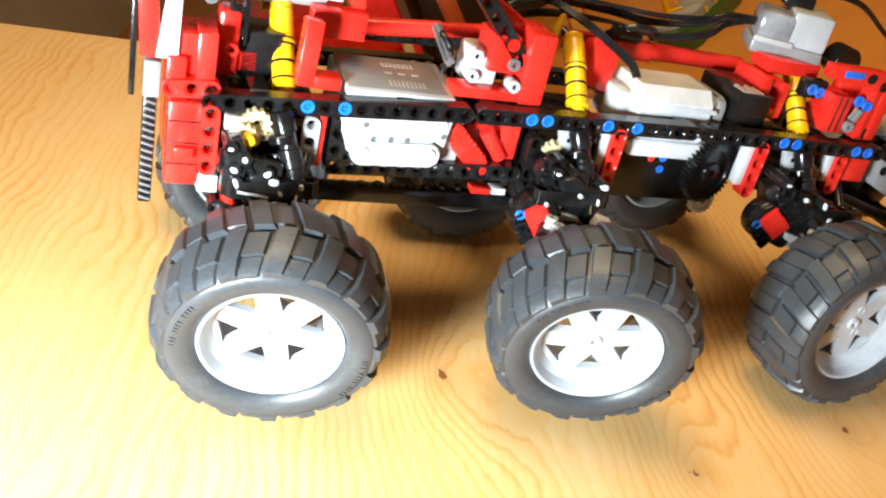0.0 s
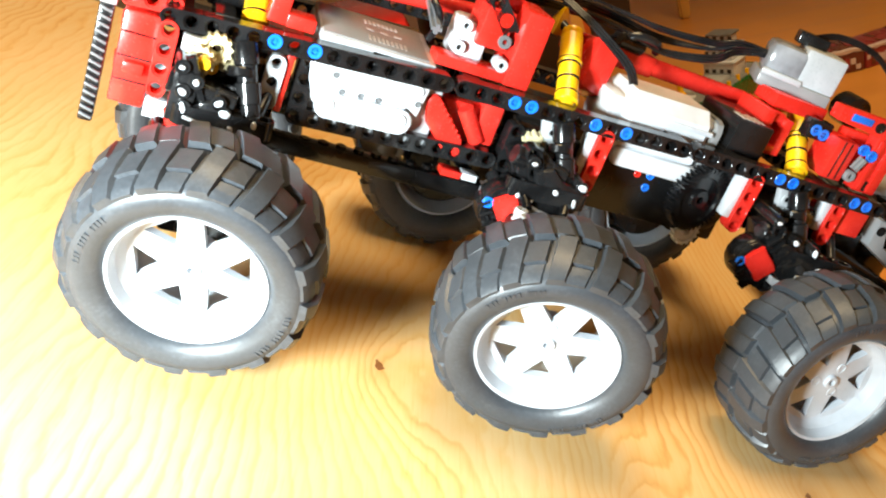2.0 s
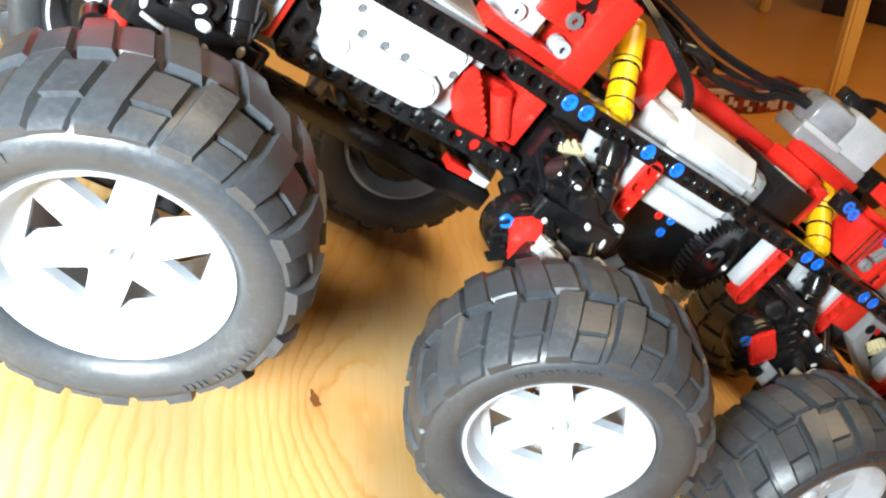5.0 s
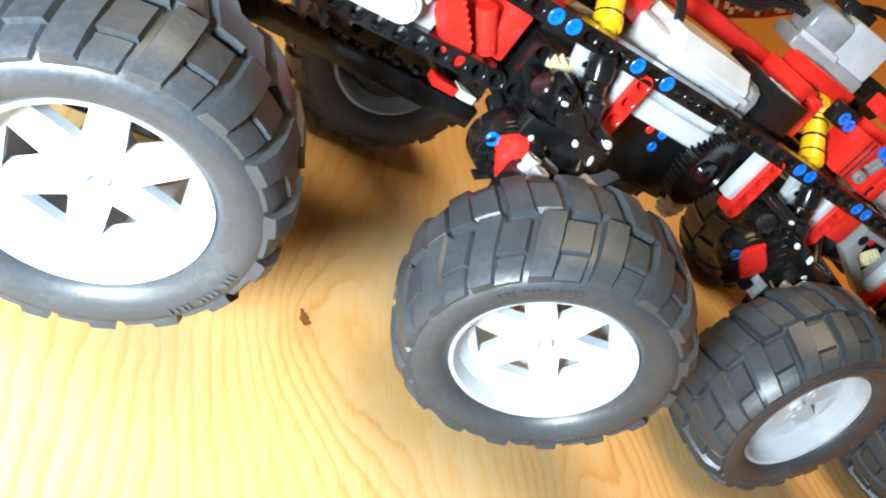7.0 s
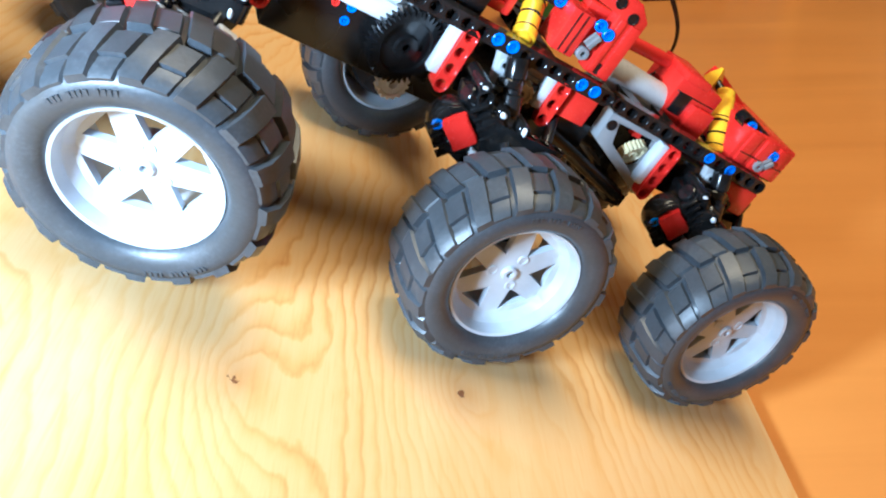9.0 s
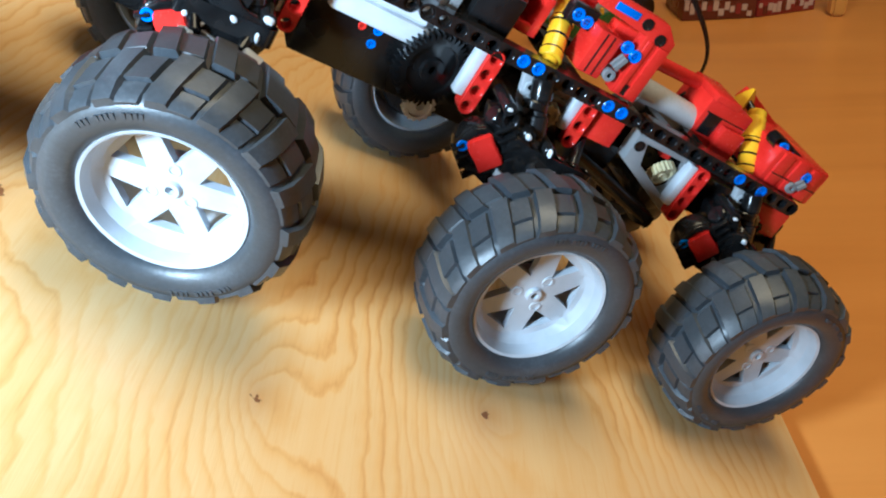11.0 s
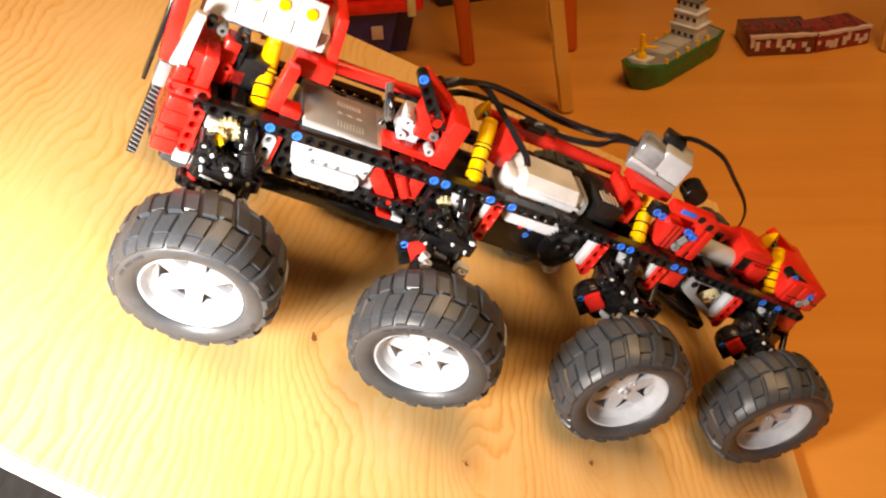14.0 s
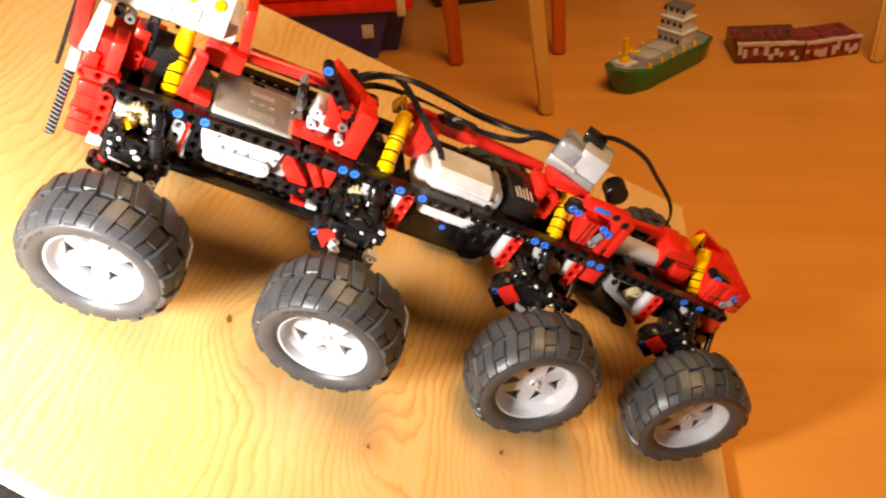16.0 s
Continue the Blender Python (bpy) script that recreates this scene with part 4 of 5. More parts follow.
part("servo_can", rod(V(40.2, 4.0, 16.2), V(45.2, 4.0, 16.2), 0.0086, segs=28, bev=0.001), GREY, truck, "grey cylindrical motor")
for a, b in (((37.6, 0.8, 12.0), (44.6, 0.8, 10.4)), ((37.6, 7.6, 12.0), (44.6, 7.6, 10.4))):
    part("under_frame", rod(V(*a), V(*b), 0.0036), BLACK, truck, "black under-frame bar")
part("under_frame", ubox(43.8, 45.2, 0.6, 7.8, 9.8, 10.6, 0.0006), BLACK, truck)
part("under_plate", ubox(31.0, 40.4, 1.4, 7.6, 11.6, 13.2, 0.0008), BLACK, truck)
part("under_plate", ubox(46.4, 50.2, 1.4, 7.6, 11.8, 14.4, 0.0008), BLACK, truck)
part("under_plate", ubox(14.6, 19.2, 2.8, 7.4, 10.8, 14.8, 0.0008), BLACK, truck)
part("under_plate", ubox(-4.4, 1.2, 2.8, 7.4, 10.4, 14.6, 0.0008), BLACK, truck)
# red panels over the third and fourth axle
panel = part("red_side_panel", plate([(33.4, 19.9), (33.4, 20.8), (37.9, 20.85), (38.9, 20.1), (38.9, 16.15), (37.1, 16.15), (37.0, 19.7)], 1.0, 2.0, 0.0008), RED, truck, "cranked red side panel")
for u0, u1, v0 in ((37.25, 37.65, 0.86), (38.0, 38.75, 0.82)):
    part("panel_rib", ubox(u0, u1, v0, 1.1, 16.3, 19.6, 0.0005), RED, panel)
for u, w in ((36.6, 20.3), (37.85, 19.9), (37.85, 16.6)):
    part("peg_hole", lathe([(0, 0.0), (0.0019, 0.0), (0.0022, -0.0005), (0.0027, -0.0005), (0.0028, 0.0005)], 16), BLACK, panel, "", Matrix.Translation(V(u, 0.98, w)))
part("blue_slot", ubox(34.3, 35.9, 0.9, 1.1, 20.15, 20.6, 0.0004), BLUE, panel, "blue slotted piece")
part("panel_block", ubox(34.5, 36.05, 1.1, 3.3, 16.3, 18.9, 0.0010), RED, panel)
for k in range(2):
    part("panel_slot", ubox(34.95 + 0.5 * k, 35.03 + 0.5 * k, 1.06, 1.14, 16.4, 18.8, 0), BLACK, panel)
part("panel_back", ubox(36.0, 38.6, 2.6, 3.6, 16.3, 19.4, 0.0010), RED, panel)
pin(36.45, 1.0, 18.7, truck), pin(37.05, 0.8, 18.5, truck)
pin(33.4, 2.2, 18.7, truck), pin(34.1, 2.2, 18.55, truck)
part("black_pin_block", ubox(32.9, 34.6, 2.25, 3.2, 18.1, 19.3, 0.0008), BLACK, truck)
bush(36.45, 0.9, 16.9, truck, MIDGREY)
axle((36.3, 0.9, 17.4), (36.6, 0.9, 18.2), truck, MIDGREY)
part("black_wheel", rod(V(38.0, 5.0, 20.1), V(38.0, 6.6, 20.1), 0.0085, segs=28), BLACK, truck)
upper = part("red_rear_panel", ubox(30.0, 30.7, 2.8, 6.2, 16.2, 18.9, 0.0010), RED, truck, "open red frame")
part("frame_post", ubox(31.6, 32.2, 2.8, 5.0, 16.2, 18.6, 0.0010), RED, upper)
part("frame_sill", ubox(30.6, 31.7, 2.8, 6.0, 16.2, 16.8, 0.0008), RED, upper)
part("frame_head", ubox(30.6, 31.7, 3.2, 6.0, 18.2, 18.8, 0.0008), RED, upper)
part("frame_back", ubox(30.6, 31.7, 5.2, 5.8, 16.6, 18.3, 0.0006), RED, upper)
tail = part("red_panel_ribbed", ubox(44.8, 48.4, 2.9, 6.4, 15.6, 18.5, 0.0010), RED, truck, "ribbed red panel")
part("panel_slot", ubox(45.0, 48.2, 2.86, 2.94, 17.6, 17.68, 0), BLACK, tail)
part("tail_step", ubox(46.6, 48.4, 2.4, 3.0, 15.6, 17.4, 0.0010), RED, tail)
part("tail_cap", ubox(44.8, 46.8, 2.6, 6.0, 18.4, 18.9, 0.0008), RED, tail)
part("tail_recess", ubox(45.2, 46.3, 2.84, 2.95, 16.2, 17.6, 0.0003), BLACK, tail)
end = part("red_tail_block", ubox(50.0, 54.7, 1.0, 8.0, 15.9, 18.4, 0.0014), RED, truck, "ribbed red tail block")
for k in range(3):
    part("panel_rib", ubox(50.4 + 1.4 * k, 51.3 + 1.4 * k, 0.82, 1.1, 16.1, 18.3, 0.0006), RED, end)
part("panel_slot", ubox(50.4, 54.4, 0.78, 0.9, 16.9, 16.97, 0), BLACK, end)
part("tail_recess", ubox(53.2, 54.2, 0.92, 1.1, 16.0, 16.8, 0.0003), BLACK, end)
bush(52.4, 0.6, 16.6, truck, MIDGREY)
axle((52.7, 0.7, 16.8), (53.0, 0.7, 17.3), truck, MIDGREY)
pin(53.0, 0.78, 17.6, truck), pin(50.6, 1.6, 18.3, truck), pin(51.5, 1.6, 18.0, truck)
beam(3, 50.2, 1.7, 18.4, BLACK, truck, pitch=14)
part("red_crest", box((-2.4 * S, -0.5 * S, -0.5 * S), (2.4 * S, 0.5 * S, 0.5 * S), 0.0008), RED, truck, "", Matrix.Translation(V(52.2, 7.2, 18.4)) @ pose(0, 0, 0, 0, 18, 0))

# infrared receiver and its cables
part("receiver_bracket", ubox(31.0, 35.0, 4.0, 6.4, 18.9, 19.8, 0.0006), RED, truck)
RECV = Matrix.Translation(V(30.5, 6.2, 19.6)) @ pose(0, 0, 0, 0, 0, -26)


def receiver_part(name, lo, hi, bev, material, parent, label=""):
    return part(name, box(Vector(lo) * S, Vector(hi) * S, bev), material, parent, label, RECV if parent is truck else None)


recv = receiver_part("infrared_receiver", (0, 0, 0), (4.8, 4.0, 0.9), 0.0012, MIDGREY, truck, "grey infrared receiver box")
receiver_part("receiver_shell", (2.2, 0.2, 0.85), (4.85, 3.9, 3.2), 0.0016, GREY, recv, "pale grey shell")
receiver_part("receiver_window", (0.1, 0.1, 0.8), (2.6, 3.4, 2.9), 0.0036, LENS, recv, "smoky domed window")
receiver_part("receiver_lip", (0.05, -0.1, 0.75), (2.7, 0.4, 1.15), 0.0008, GREY, recv)
receiver_part("receiver_plug", (1.6, 2.0, 3.1), (3.6, 3.6, 3.9), 0.0008, BLACK, recv, "black cable plug")
for k, (dv, dw, tw) in enumerate(((0.0, 0.0, 35), (0.7, -0.5, 80), (-0.9, -0.9, -70))):
    pts = [V(12.4, 7.4 + dv, 19.2), V(14.2, 7.7 + dv, 20.4 + dw * 0.5), V(17.0, 7.9 + dv, 21.0 + dw), V(20.8, 8.0 + dv, 20.8 + dw), V(24.0, 8.0 + dv, 20.6 + dw * 1.3), V(27.4, 7.6 + dv * 0.6, 20.9 + dw), V(29.0, 7.4, 21.4 + dw * 0.6), V(31.2, 7.4, 21.4)]
    part("ribbon_cable", sweep(pts, ribbon(), up=(0, -0.7, 0.7), twist=tw * 4), CABLE, truck, "black ribbon cable")
part("ribbon_cable", sweep([V(15.4, 8.0, 20.7), V(16.4, 7.2, 20.6), V(17.8, 5.4, 20.0), V(19.2, 4.0, 19.2), V(20.4, 3.4, 18.4), V(21.2, 3.4, 17.3)], ribbon(), up=(0.3, -0.8, 0.5), twist=-30), CABLE, truck, "black ribbon cable")
part("ribbon_cable", sweep([V(33.8, 7.6, 23.2), V(35.8, 7.3, 24.0), V(38.8, 7.0, 23.8), V(41.6, 7.0, 22.4), V(44.4, 7.0, 20.8), V(45.4, 6.6, 19.4), V(45.2, 6.0, 17.6), V(44.2, 5.2, 16.8)], ribbon(3, 0.0012), up=(0, -0.9, 0.3), twist=60), CABLE, truck, "black ribbon cable")
part("cable_loop", sweep([V(20.4, 7.6, 19.0), V(21.6, 6.6, 19.9), V(23.2, 6.8, 19.8), V(23.8, 7.6, 19.2)], circle(0.0022)), CABLE, truck)

# cab and engine at the front
grille = part("front_grille", ubox(-8.2, -7.5, 1.75, 3.0, 8.9, 15.1, 0.0010), BLACK, truck, "ribbed dark grey grille")
for k in range(15):
    part("grille_rib", shared("grille_rib", lambda: box((-0.0026, 0, -0.0006), (0.0026, 0.4 * S, 0.0006), 0.0003), DARKGREY), DARKGREY, grille, "", Matrix.Translation(V(-7.85, 1.60, 9.25 + 0.40 * k)) @ pose(0, 0, 0, 0, 16, 0))
part("grille_cap", ubox(-8.25, -7.4, 1.6, 3.6, 15.1, 17.1, 0.0010), MIDGREY, grille, "pale silver cap")
part("grille_rail", ubox(-8.95, -8.65, 2.0, 3.2, 15.0, 21.6, 0.0006), BLACK, grille, "thin black edge rail")
bumper = part("red_bumper", ubox(-7.0, -5.3, 0.4, 8.6, 10.7, 15.4, 0.0012), RED, truck, "red bumper block")
beam(4, -4.9, -0.1, 15.0, RED, truck, pitch=90)
for w in (12.8, 14.8):
    part("bumper_pin", rod(V(-7.05, 0.9, w), V(-6.6, 0.9, w), 0.0036), RED, bumper)
for w in (11.9, 13.1, 14.3):
    part("seam", ubox(-6.95, -5.35, 0.37, 0.45, w, w + 0.09, 0), BLACK, bumper)
part("bumper_cap", ubox(-6.6, -5.6, 0.0, 0.5, 12.4, 13.0, 0.0008), RED, bumper)
beam(3, -6.9, 0.7, 16.0, RED, truck, name="red_beam")
part("white_tile", ubox(-5.25, -4.2, 0.3, 1.6, 10.3, 11.3, 0.0006), WHITE, truck)
part("red_fender", ubox(-5.75, -4.75, 1.0, 3.4, 16.1, 18.9, 0.0010), RED, truck, "red fender block")
part("red_fender", ubox(-6.7, -5.72, 1.5, 3.4, 16.5, 18.7, 0.0010), RED, truck, "red fender block")
part("red_fender_side", ubox(-4.6, -3.5, 2.8, 4.6, 16.0, 19.6, 0.0016), RED, truck)
part("red_door_post", ubox(-7.2, -6.2, 1.0, 2.8, 15.4, 17.6, 0.0012), RED, truck)
part("red_cab_pillar", box((-0.5 * S, 0, -3.0 * S), (0.5 * S, 6.4 * S, 3.0 * S), 0.001), RED, truck, "tall red cab pillar", Matrix.Translation(V(-8.2, 1.5, 20.3)) @ pose(0, 0, 0, 0, -4, 0))
part("silver_strip", plate([(-7.75, 17.4), (-6.65, 17.4), (-6.6, 21.6), (-7.25, 21.6)], 1.2, 1.9, 0.0005), WHITE, truck, "pale silver strip")
bush(-6.0, 2.2, 20.6, truck, BLACK), bush(-5.2, 2.2, 20.4, truck, DARKGREY)
beam(3, -3.6, 2.9, 20.0, BLACK, truck, pitch=90)
bush(-3.9, 2.4, 17.6, truck, RED)
part("black_axle_block", ubox(-3.4, -1.2, 3.2, 6.0, 15.8, 18.4, 0.0010), BLACK, truck)
for u in (-6.2, -4.2):
    part("red_cab_floor", ubox(u, u + 1.8, 3.2, 8.4, 16.2, 17.4, 0.0008), RED, truck)
engine = part("white_engine", ubox(-6.6, 2.1, 4.6, 8.4, 20.2, 21.8, 0.0008), WHITE, truck, "white engine block with yellow caps")
for k in range(4):
    head = part("cylinder_head", box((-0.975 * S, -0.2 * S, -2.0 * S), (0.975 * S, 2.6 * S, 1.25 * S), 0.0006), WHITE, engine, "", Matrix.Translation(V(-5.75 + 1.98 * k, 4.3, 22.5)) @ pose(0, 0, 0, -32, 0, 0))
    part("cap", lathe([(0, -0.0012), (0.0030, -0.0012), (0.0034, -0.0008), (0.0034, 0.002)], 20), YELLOW, head, "round yellow cap", Matrix.Translation((0, -0.2 * S, 0.2 * S)))
    part("gap_bar", box((0.95 * S, -0.23 * S, -1.4 * S), (1.02 * S, 0.3 * S, -0.5 * S), 0), INK, head)
part("red_cab_back", box((-0.4 * S, 0.8 * S, -2.4 * S), (0.4 * S, 5.0 * S, 1.9 * S), 0.001), RED, truck, "red panel behind the engine", Matrix.Translation(V(2.75, 3.6, 21.3)) @ pose(0, 0, 0, 0, -10, 0))
part("red_cross_bar", ubox(0.3, 3.4, 3.6, 4.8, 18.2, 19.8, 0.0010), RED, truck)
part("red_leg", box((-0.5 * S, -0.6 * S, -1.8 * S), (0.5 * S, 0.6 * S, 1.8 * S), 0.001), RED, truck, "", Matrix.Translation(V(0.05, 2.1, 17.9)) @ pose(0, 0, 0, -6, 4, 0))
part("red_sill", ubox(0.4, 1.9, 1.2, 2.6, 16.1, 16.8, 0.0008), RED, truck)
bush(3.4, 6.4, 19.4, truck, CREAM, (0, 0, -1)), bush(3.4, 6.4, 18.6, truck, BLACK, (0, 0, -1))
part("white_block", ubox(-4.2, -3.2, -0.4, 0.4, 14.1, 15.0, 0.0008), WHITE, truck, "small white block")
bush(-2.65, -0.3, 13.7, truck, YELLOW)
part("cream_arm", ubox(-3.4, -2.9, -0.2, 0.6, 13.0, 14.0, 0.0006), CREAM, truck)
part("bevel_gear", gear_bm(14, 0.0066, 0.005), CREAM, truck, "cream bevel gear", along(V(-2.3, 0.4, 14.25), V(-1.2, 0.9, 14.3)))

# ---- things on the floor beyond the board ----
def tapered_leg(foot, head, h0, h1):
    bm = bmesh.new()
    a, b = ([bm.verts.new(Vector(c) + Vector((sx * h, sy * h, 0))) for sx, sy in ((-1, -1), (1, -1), (1, 1), (-1, 1))] for c, h in ((foot, h0), (head, h1)))
    bm.faces.new(a), bm.faces.new(b)
    for j in range(4):
        bm.faces.new((a[j], a[(j + 1) % 4], b[(j + 1) % 4], b[j]))
    bmesh.ops.bevel(bm, geom=list(bm.edges), offset=0.004, segments=2, affect="EDGES")
    return bm


def make_table():
    """A low pine table on leaning legs."""
    table = empty("low_table", pose(0, 0, 0), "low pine table with leaning square legs on the wooden floor", "table")
    for (x, y), (dx, dy) in (((-0.165, 0.714), (-0.06, 0.02)), ((0.325, 0.901), (0.0, 0.02)), ((0.083, 1.396), (-0.03, -0.02)), ((0.473, 1.496), (0.0, -0.02))):
        part("leg", tapered_leg((x, y, 0), (x + 1.44 * dx, y + 1.44 * dy, 0.72), 0.0100, 0.0165), LEGWOOD, table)
    bm = bmesh.new()
    a, b = ([bm.verts.new((x, y, z)) for x, y in ((-0.367, 0.706), (0.393, 0.876), (0.533, 1.576), (-0.047, 1.496))] for z in (0.72, 0.745))
    bm.faces.new(a), bm.faces.new(b)
    for k in range(4):
        bm.faces.new((a[k], a[(k + 1) % 4], b[(k + 1) % 4], b[k]))
    bmesh.ops.bevel(bm, geom=list(bm.edges), offset=0.006, segments=2, affect="EDGES")
    part("tabletop", bm, LEGWOOD, table)


def make_chair():
    """A red-stained chair pushed under the table."""
    chair = empty("chair", pose(0, 0, 0), "red-stained wooden chair pushed under the table", "chair")
    for (x, y), (dx, dy) in (((-0.312, 0.880), (-0.03, 0.01)), ((-0.152, 0.925), (-0.02, 0.0)), ((-0.342, 1.328), (-0.03, 0.02)), ((-0.164, 1.428), (-0.02, 0.02))):
        part("leg", tapered_leg((x, y, 0), (x + dx, y + dy, 0.40), 0.0105, 0.015), REDWOOD, chair)
    part("seat", box((-0.16, -0.18, 0.40), (0.16, 0.18, 0.42), 0.008), REDWOOD, chair, "", pose(-0.252, 1.14, 0, 0, 0, 24))


make_table()
make_chair()


def make_boat():
    """A toy cargo boat: green hull, grey deck, white stepped bridge and yellow fittings."""
    boat = empty("toy_boat", pose(-0.006, 0.853, 0, 0, 0, 49.0) @ Matrix.Scale(0.90, 4), "green toy boat with a grey deck and white bridge", "toy boat")
    outline = [(-0.120, 0.0), (-0.108, 0.024), (-0.07, 0.036), (0.09, 0.037), (0.118, 0.030), (0.124, 0.0), (0.118, -0.030), (0.09, -0.037), (-0.07, -0.036), (-0.108, -0.024)]
    def hull(scale, z0, z1, flare):
        bm = bmesh.new()
        lo = [bm.verts.new((x * scale * flare, y * scale * flare, z0)) for x, y in outline]
        hi = [bm.verts.new((x * scale, y * scale, z1 + (0.010 if x < -0.1 else 0.0))) for x, y in outline]
        n = len(outline)
        bm.faces.new(lo), bm.faces.new(hi)
        for k in range(n):
            bm.faces.new((lo[k], lo[(k + 1) % n], hi[(k + 1) % n], hi[k]))
        bmesh.ops.bevel(bm, geom=list(bm.edges), offset=0.0015, segments=1, affect="EDGES")
        return bm
    part("hull", hull(1.0, 0.0, 0.036, 0.88), GREEN, boat, "green hull")
    part("deck", hull(0.92, 0.034, 0.0385, 1.0), MIDGREY, boat, "dark grey deck")
    for k in range(2):
        part("hatch", box((-0.048 + 0.040 * k, -0.020, 0.038), (-0.011 + 0.040 * k, 0.020, 0.046), 0.0015), GREY, boat, "raised grey hatch cover")
    part("bow_platform", box((-0.098, -0.016, 0.044), (-0.07, 0.016, 0.049), 0.001), WHITE, boat)
    part("mast", rod((-0.085, 0, 0.048), (-0.085, 0, 0.088), 0.0042), YELLOW, boat)
    part("crane_foot", lathe([(0, 0), (0.009, 0), (0.008, 0.006), (0.005, 0.010), (0, 0.010)], 14), YELLOW, boat, "", pose(-0.085, 0, 0.048, 90, 0, 0))
    part("crane_arm", rod((-0.085, 0, 0.066), (-0.060, -0.012, 0.060), 0.0026), YELLOW, boat)
    for k, (sx, z0, z1) in enumerate(((0.020, 0.038, 0.062), (0.017, 0.064, 0.084), (0.012, 0.086, 0.102))):
        deck = part("bridge_storey", box((0.052 - sx, -0.025 + 0.004 * k, z0), (0.052 + sx, 0.025 - 0.004 * k, z1), 0.0012), WHITE, boat)
        part("bridge_roof", box((0.052 - sx - 0.003, -0.028 + 0.004 * k, z1), (0.052 + sx + 0.003, 0.028 - 0.004 * k, z1 + 0.003), 0.0006), WHITE if k < 2 else DARKGREY, boat)
        for j in range(4):
            part("porthole", box((0.052 - sx - 0.0008, -0.02 + 0.012 * j, z0 + 0.009), (0.052 - sx + 0.001, -0.014 + 0.012 * j, z0 + 0.015), 0), INK, deck)
    for k in range(5):
        for sy in (-1, 1):
            part("bollard", rod((-0.06 + 0.03 * k, sy * 0.031, 0.036), (-0.06 + 0.03 * k, sy * 0.031, 0.046), 0.0032, segs=10), YELLOW, boat)


make_boat()


def make_packet(m, size, base, prints, wrap, label):
    """A printed carton: patches (face, along, up, width, height, material) on its top and front, in shares of the face, under a crumpled film."""
    pk = empty("toy_packet", m, label, "box", "packets on the floor")
    lx, ly, lz = size
    part("carton", box((0, 0, 0), size, 0.002), base, pk)
    for face, a, b, w, h, mat in prints:
        if face == "top":
            part("printed_patch", box((a * lx, b * ly, lz), ((a + w) * lx, (b + h) * ly, lz + 0.0006), 0), mat, pk)
        else:
            part("printed_patch", box((a * lx, -0.0006, b * lz), ((a + w) * lx, 0, (b + h) * lz), 0), mat, pk)
    rnd = random.Random(wrap)
    film = bmesh.new()
    rows = [[film.verts.new((lx * k / 12, y, z + 0.002 * rnd.random())) for k in range(13)] for y, z in ((-0.0016, lz * 0.86), (-0.0022, lz), (0.003, lz + 0.001), (0.004, lz - 0.001))]
    for p, q in zip(rows, rows[1:]):
        for k in range(12):
            film.faces.new((p[k], p[k + 1], q[k + 1], q[k]))
    part("film_edge", film, CARD_WHITE, pk, "crumpled whitish film along the edge", None, 20)


CARD_BROWN = plank_wood("dark_printed_card", (0.16, 0.035, 0.022), (0.09, 0.022, 0.016), 0.25, 0)


def prints(seed, top, front):
    """Small printed patches strewn over a carton's top and front."""
    rnd = random.Random(seed)
    rows = [("top", 0.04 + 0.075 * k, 0.12 + 0.5 * rnd.random(), 0.05 + 0.05 * rnd.random(), 0.15 + 0.25 * rnd.random(), rnd.choice(top)) for k in range(12)]
    return rows + [("front", 0.02 + 0.078 * k, 0.08 + 0.4 * rnd.random(), 0.05 + 0.025 * rnd.random(), 0.2 + 0.28 * rnd.random(), rnd.choice(front)) for k in range(12)]


make_packet(pose(0.116, 0.886, 0, 0, 0, 5), (0.100, 0.075, 0.032), CARD_BROWN, prints(2, (CARD_RED, CARD_RED, CARD_BROWN), (CARD_WHITE, CARD_RED, CARD_WHITE)), 3, "dark red printed toy carton lying on the floor")
make_packet(pose(0.218, 0.896, 0, 0, 0, 20), (0.094, 0.060, 0.030), CARD_RED, prints(9, (CARD_BROWN, CARD_RED), (CARD_WHITE, CARD_WHITE, CARD_BROWN)), 8, "white and red printed toy carton in crumpled film")


def make_tub():
    """A storage tub: navy foot with rounded corners, deep red lid with a rolled rim."""
    tub = empty("storage_tub", pose(-0.402, 0.905, 0, 0, 0, 8), "navy plastic storage tub with a deep red lid", "storage box")
    bm = bmesh.new()
    lo = [bm.verts.new((x, y, 0)) for x, y in ((-0.40, 0.0), (-0.01, 0.0), (-0.01, 0.26), (-0.40, 0.26))]
    hi = [bm.verts.new((x, y, 0.092)) for x, y in ((-0.42, -0.016), (0.014, -0.016), (0.014, 0.28), (-0.42, 0.28))]
    bm.faces.new(lo), bm.faces.new(hi)
    for k in range(4):
        bm.faces.new((lo[k], lo[(k + 1) % 4], hi[(k + 1) % 4], hi[k]))
    upright = [e for e in bm.edges if abs(e.verts[0].co.z - e.verts[1].co.z) > 0.03]
    bmesh.ops.bevel(bm, geom=upright, offset=0.030, segments=5, affect="EDGES")
    part("tub_body", bm, NAVY, tub, "navy plastic body")
    part("rim", box((-0.43, -0.026, 0.084), (0.022, 0.29, 0.104), 0.008), RED, tub, "rolled red rim")
    part("lid", box((-0.42, -0.016, 0.102), (0.012, 0.28, 0.200), 0.014), RED, tub, "deep red plastic lid")
    part("sticker", box((-0.062, -0.0125, 0.040), (-0.044, -0.0075, 0.062), 0.0005), CARD_WHITE, tub, "small pale sticker")
    part("clip", box((-0.004, -0.028, 0.078), (0.010, -0.010, 0.112), 0.003), CREAM, tub, "cream plastic clip")


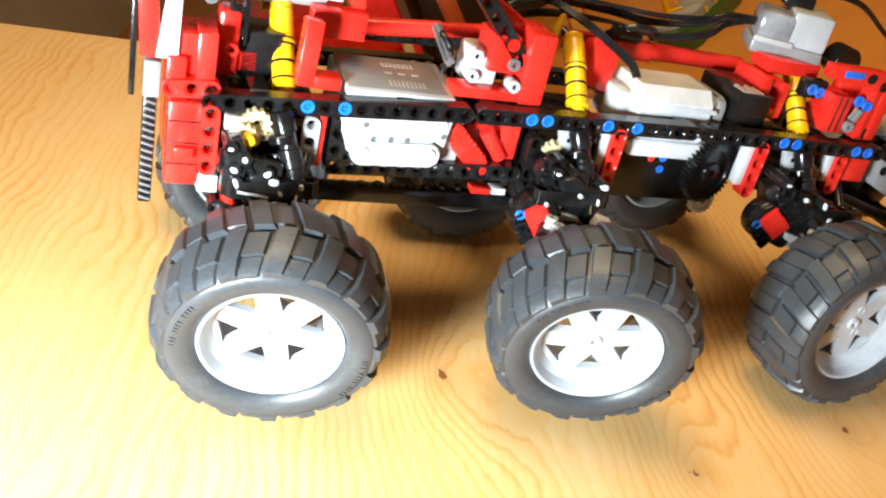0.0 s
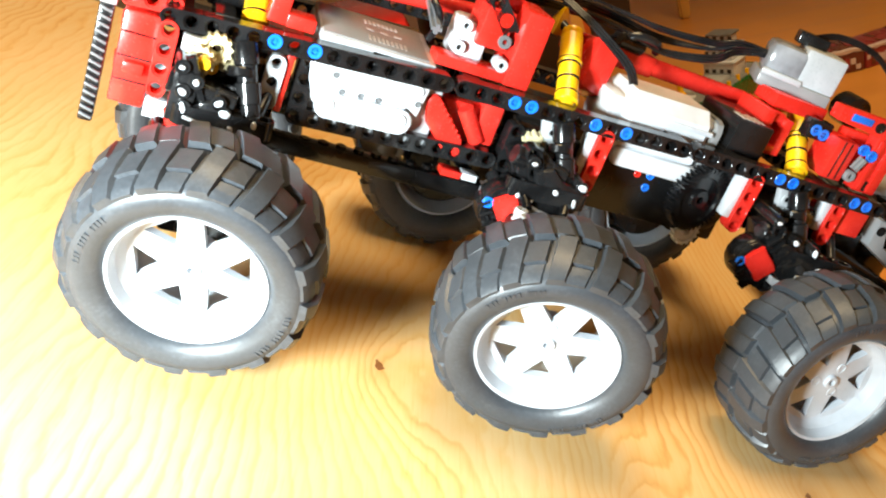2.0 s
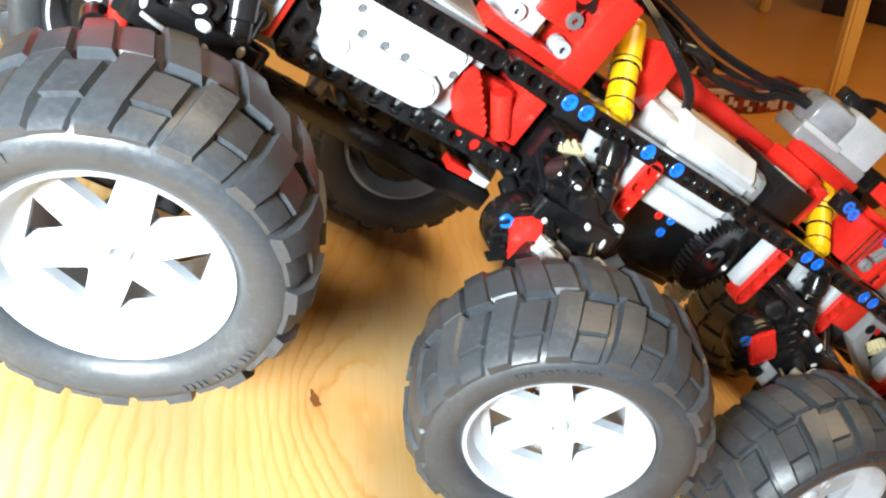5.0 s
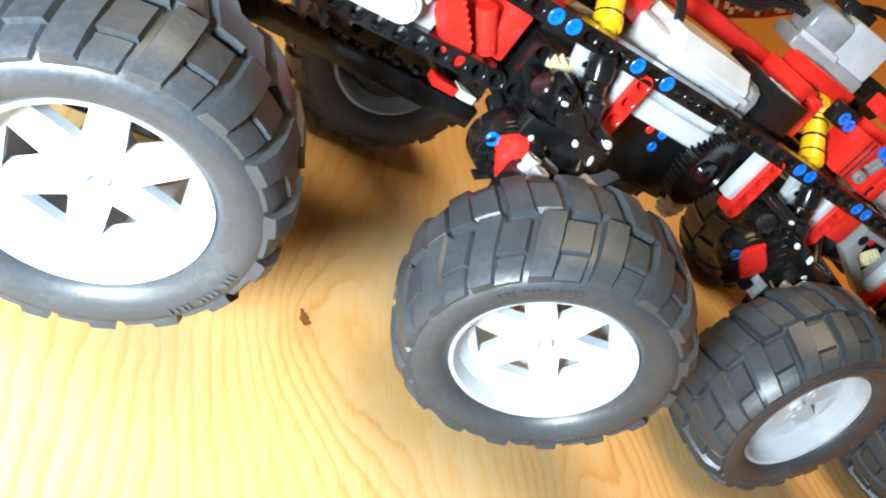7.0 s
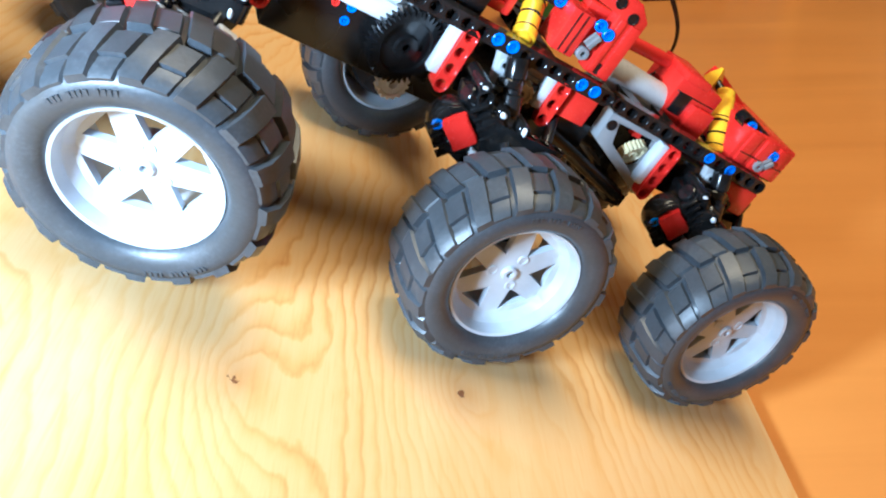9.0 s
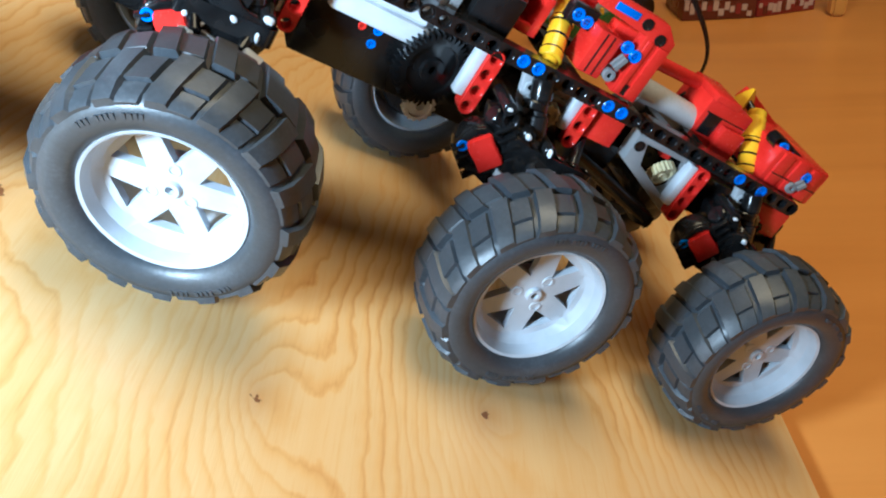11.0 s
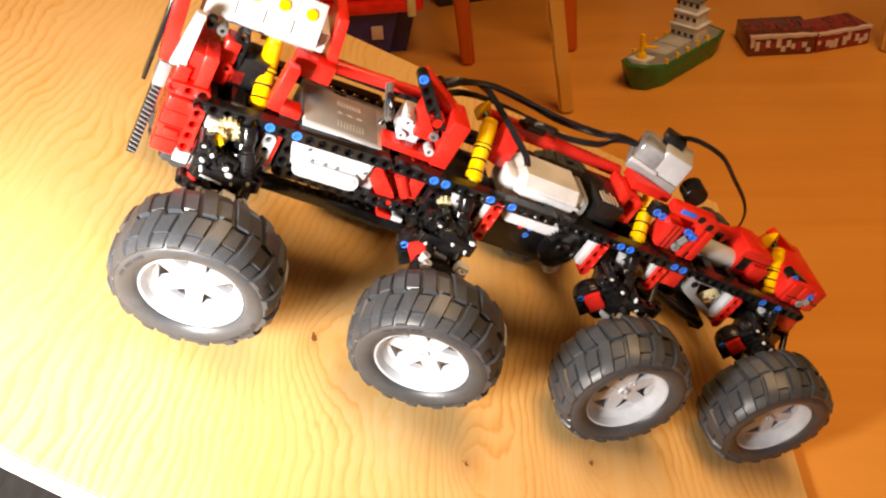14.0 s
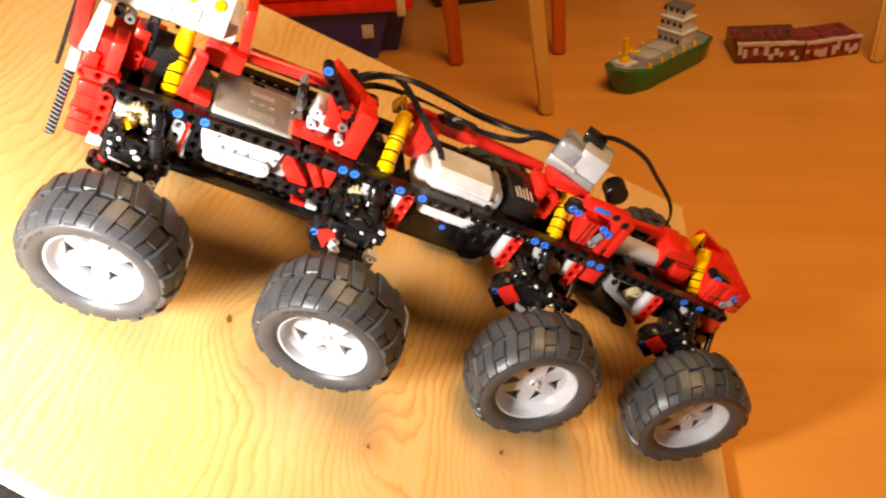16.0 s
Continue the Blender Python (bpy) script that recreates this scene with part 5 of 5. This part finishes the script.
make_tub()


def make_cabinet():
    cab = empty("low_cabinet", pose(0.56, 1.50, 0, 0, 0, -41), "dark low cabinet placed to fit the camera's view", "cabinet")
    part("carcass", box((0, 0.02, 0.05), (0.70, 0.36, 0.55), 0.004), DARKWOOD, cab)
    part("plinth", box((0.02, 0.05, 0.0), (0.68, 0.34, 0.05), 0.002), DARKWOOD, cab)
    for k in range(2):
        part("door", box((0.004 + 0.348 * k, 0.0, 0.055), (0.346 + 0.348 * k, 0.02, 0.545), 0.003), DARKWOOD, cab)
        part("knob", lathe([(0, -0.022), (0.009, -0.020), (0.011, -0.014), (0.005, -0.008), (0.005, 0.0)], 16), DARKGREY, cab, "", Matrix.Translation((0.30 + 0.10 * k, 0.0, 0.32)))


make_cabinet()


# Added dark box, standing in for the foot of unidentified dark furniture.
def make_long_box():
    standin_box = empty("standin_box", pose(-0.377, 1.12, 0, 0, 0, 20), "long dark box standing in for unclear dark furniture", "box")
    part("box_body", box((0, 0, 0), (0.36, 0.07, 0.16), 0.003), DARKWOOD, standin_box)
    part("box_lid", box((-0.004, -0.004, 0.16), (0.364, 0.074, 0.172), 0.002), DARKWOOD, standin_box)


make_long_box()


def make_cloth():
    """A dark folded cloth on the floor, standing in for shaded clutter under the board."""
    bm, rnd = bmesh.new(), random.Random(3)
    waves = [(rnd.uniform(8, 26), rnd.uniform(-16, 16), rnd.uniform(0, 6), rnd.uniform(0.006, 0.013)) for _ in range(5)]
    nx, ny = 40, 44
    grid = []
    for i in range(nx + 1):
        row = []
        for j in range(ny + 1):
            x, y = 0.56 * i / nx, 0.64 * j / ny
            rim = min(1.0, 5 * min(i / nx, 1 - i / nx, j / ny, 1 - j / ny) + 0.1)
            z = 0.03 + sum(h * math.sin(a * x + b * y + c) for a, b, c, h in waves)
            row.append(bm.verts.new((x, y, 0.004 + max(0.0, z) * rim)))
        grid.append(row)
    for i in range(nx):
        for j in range(ny):
            bm.faces.new((grid[i][j], grid[i + 1][j], grid[i + 1][j + 1], grid[i][j + 1]))
    edge = [e for e in bm.edges if len(e.link_faces) == 1]
    for v in [f["geom"] for f in (bmesh.ops.extrude_edge_only(bm, edges=edge),)][0]:
        if isinstance(v, bmesh.types.BMVert):
            v.co.z = 0.0
    return tagged(part("clutter_cloth", bm, CLOTH, None, "", pose(-1.0, -0.28, 0)), "dark grey folded cloth standing in for shaded clutter", "cloth")


make_cloth()
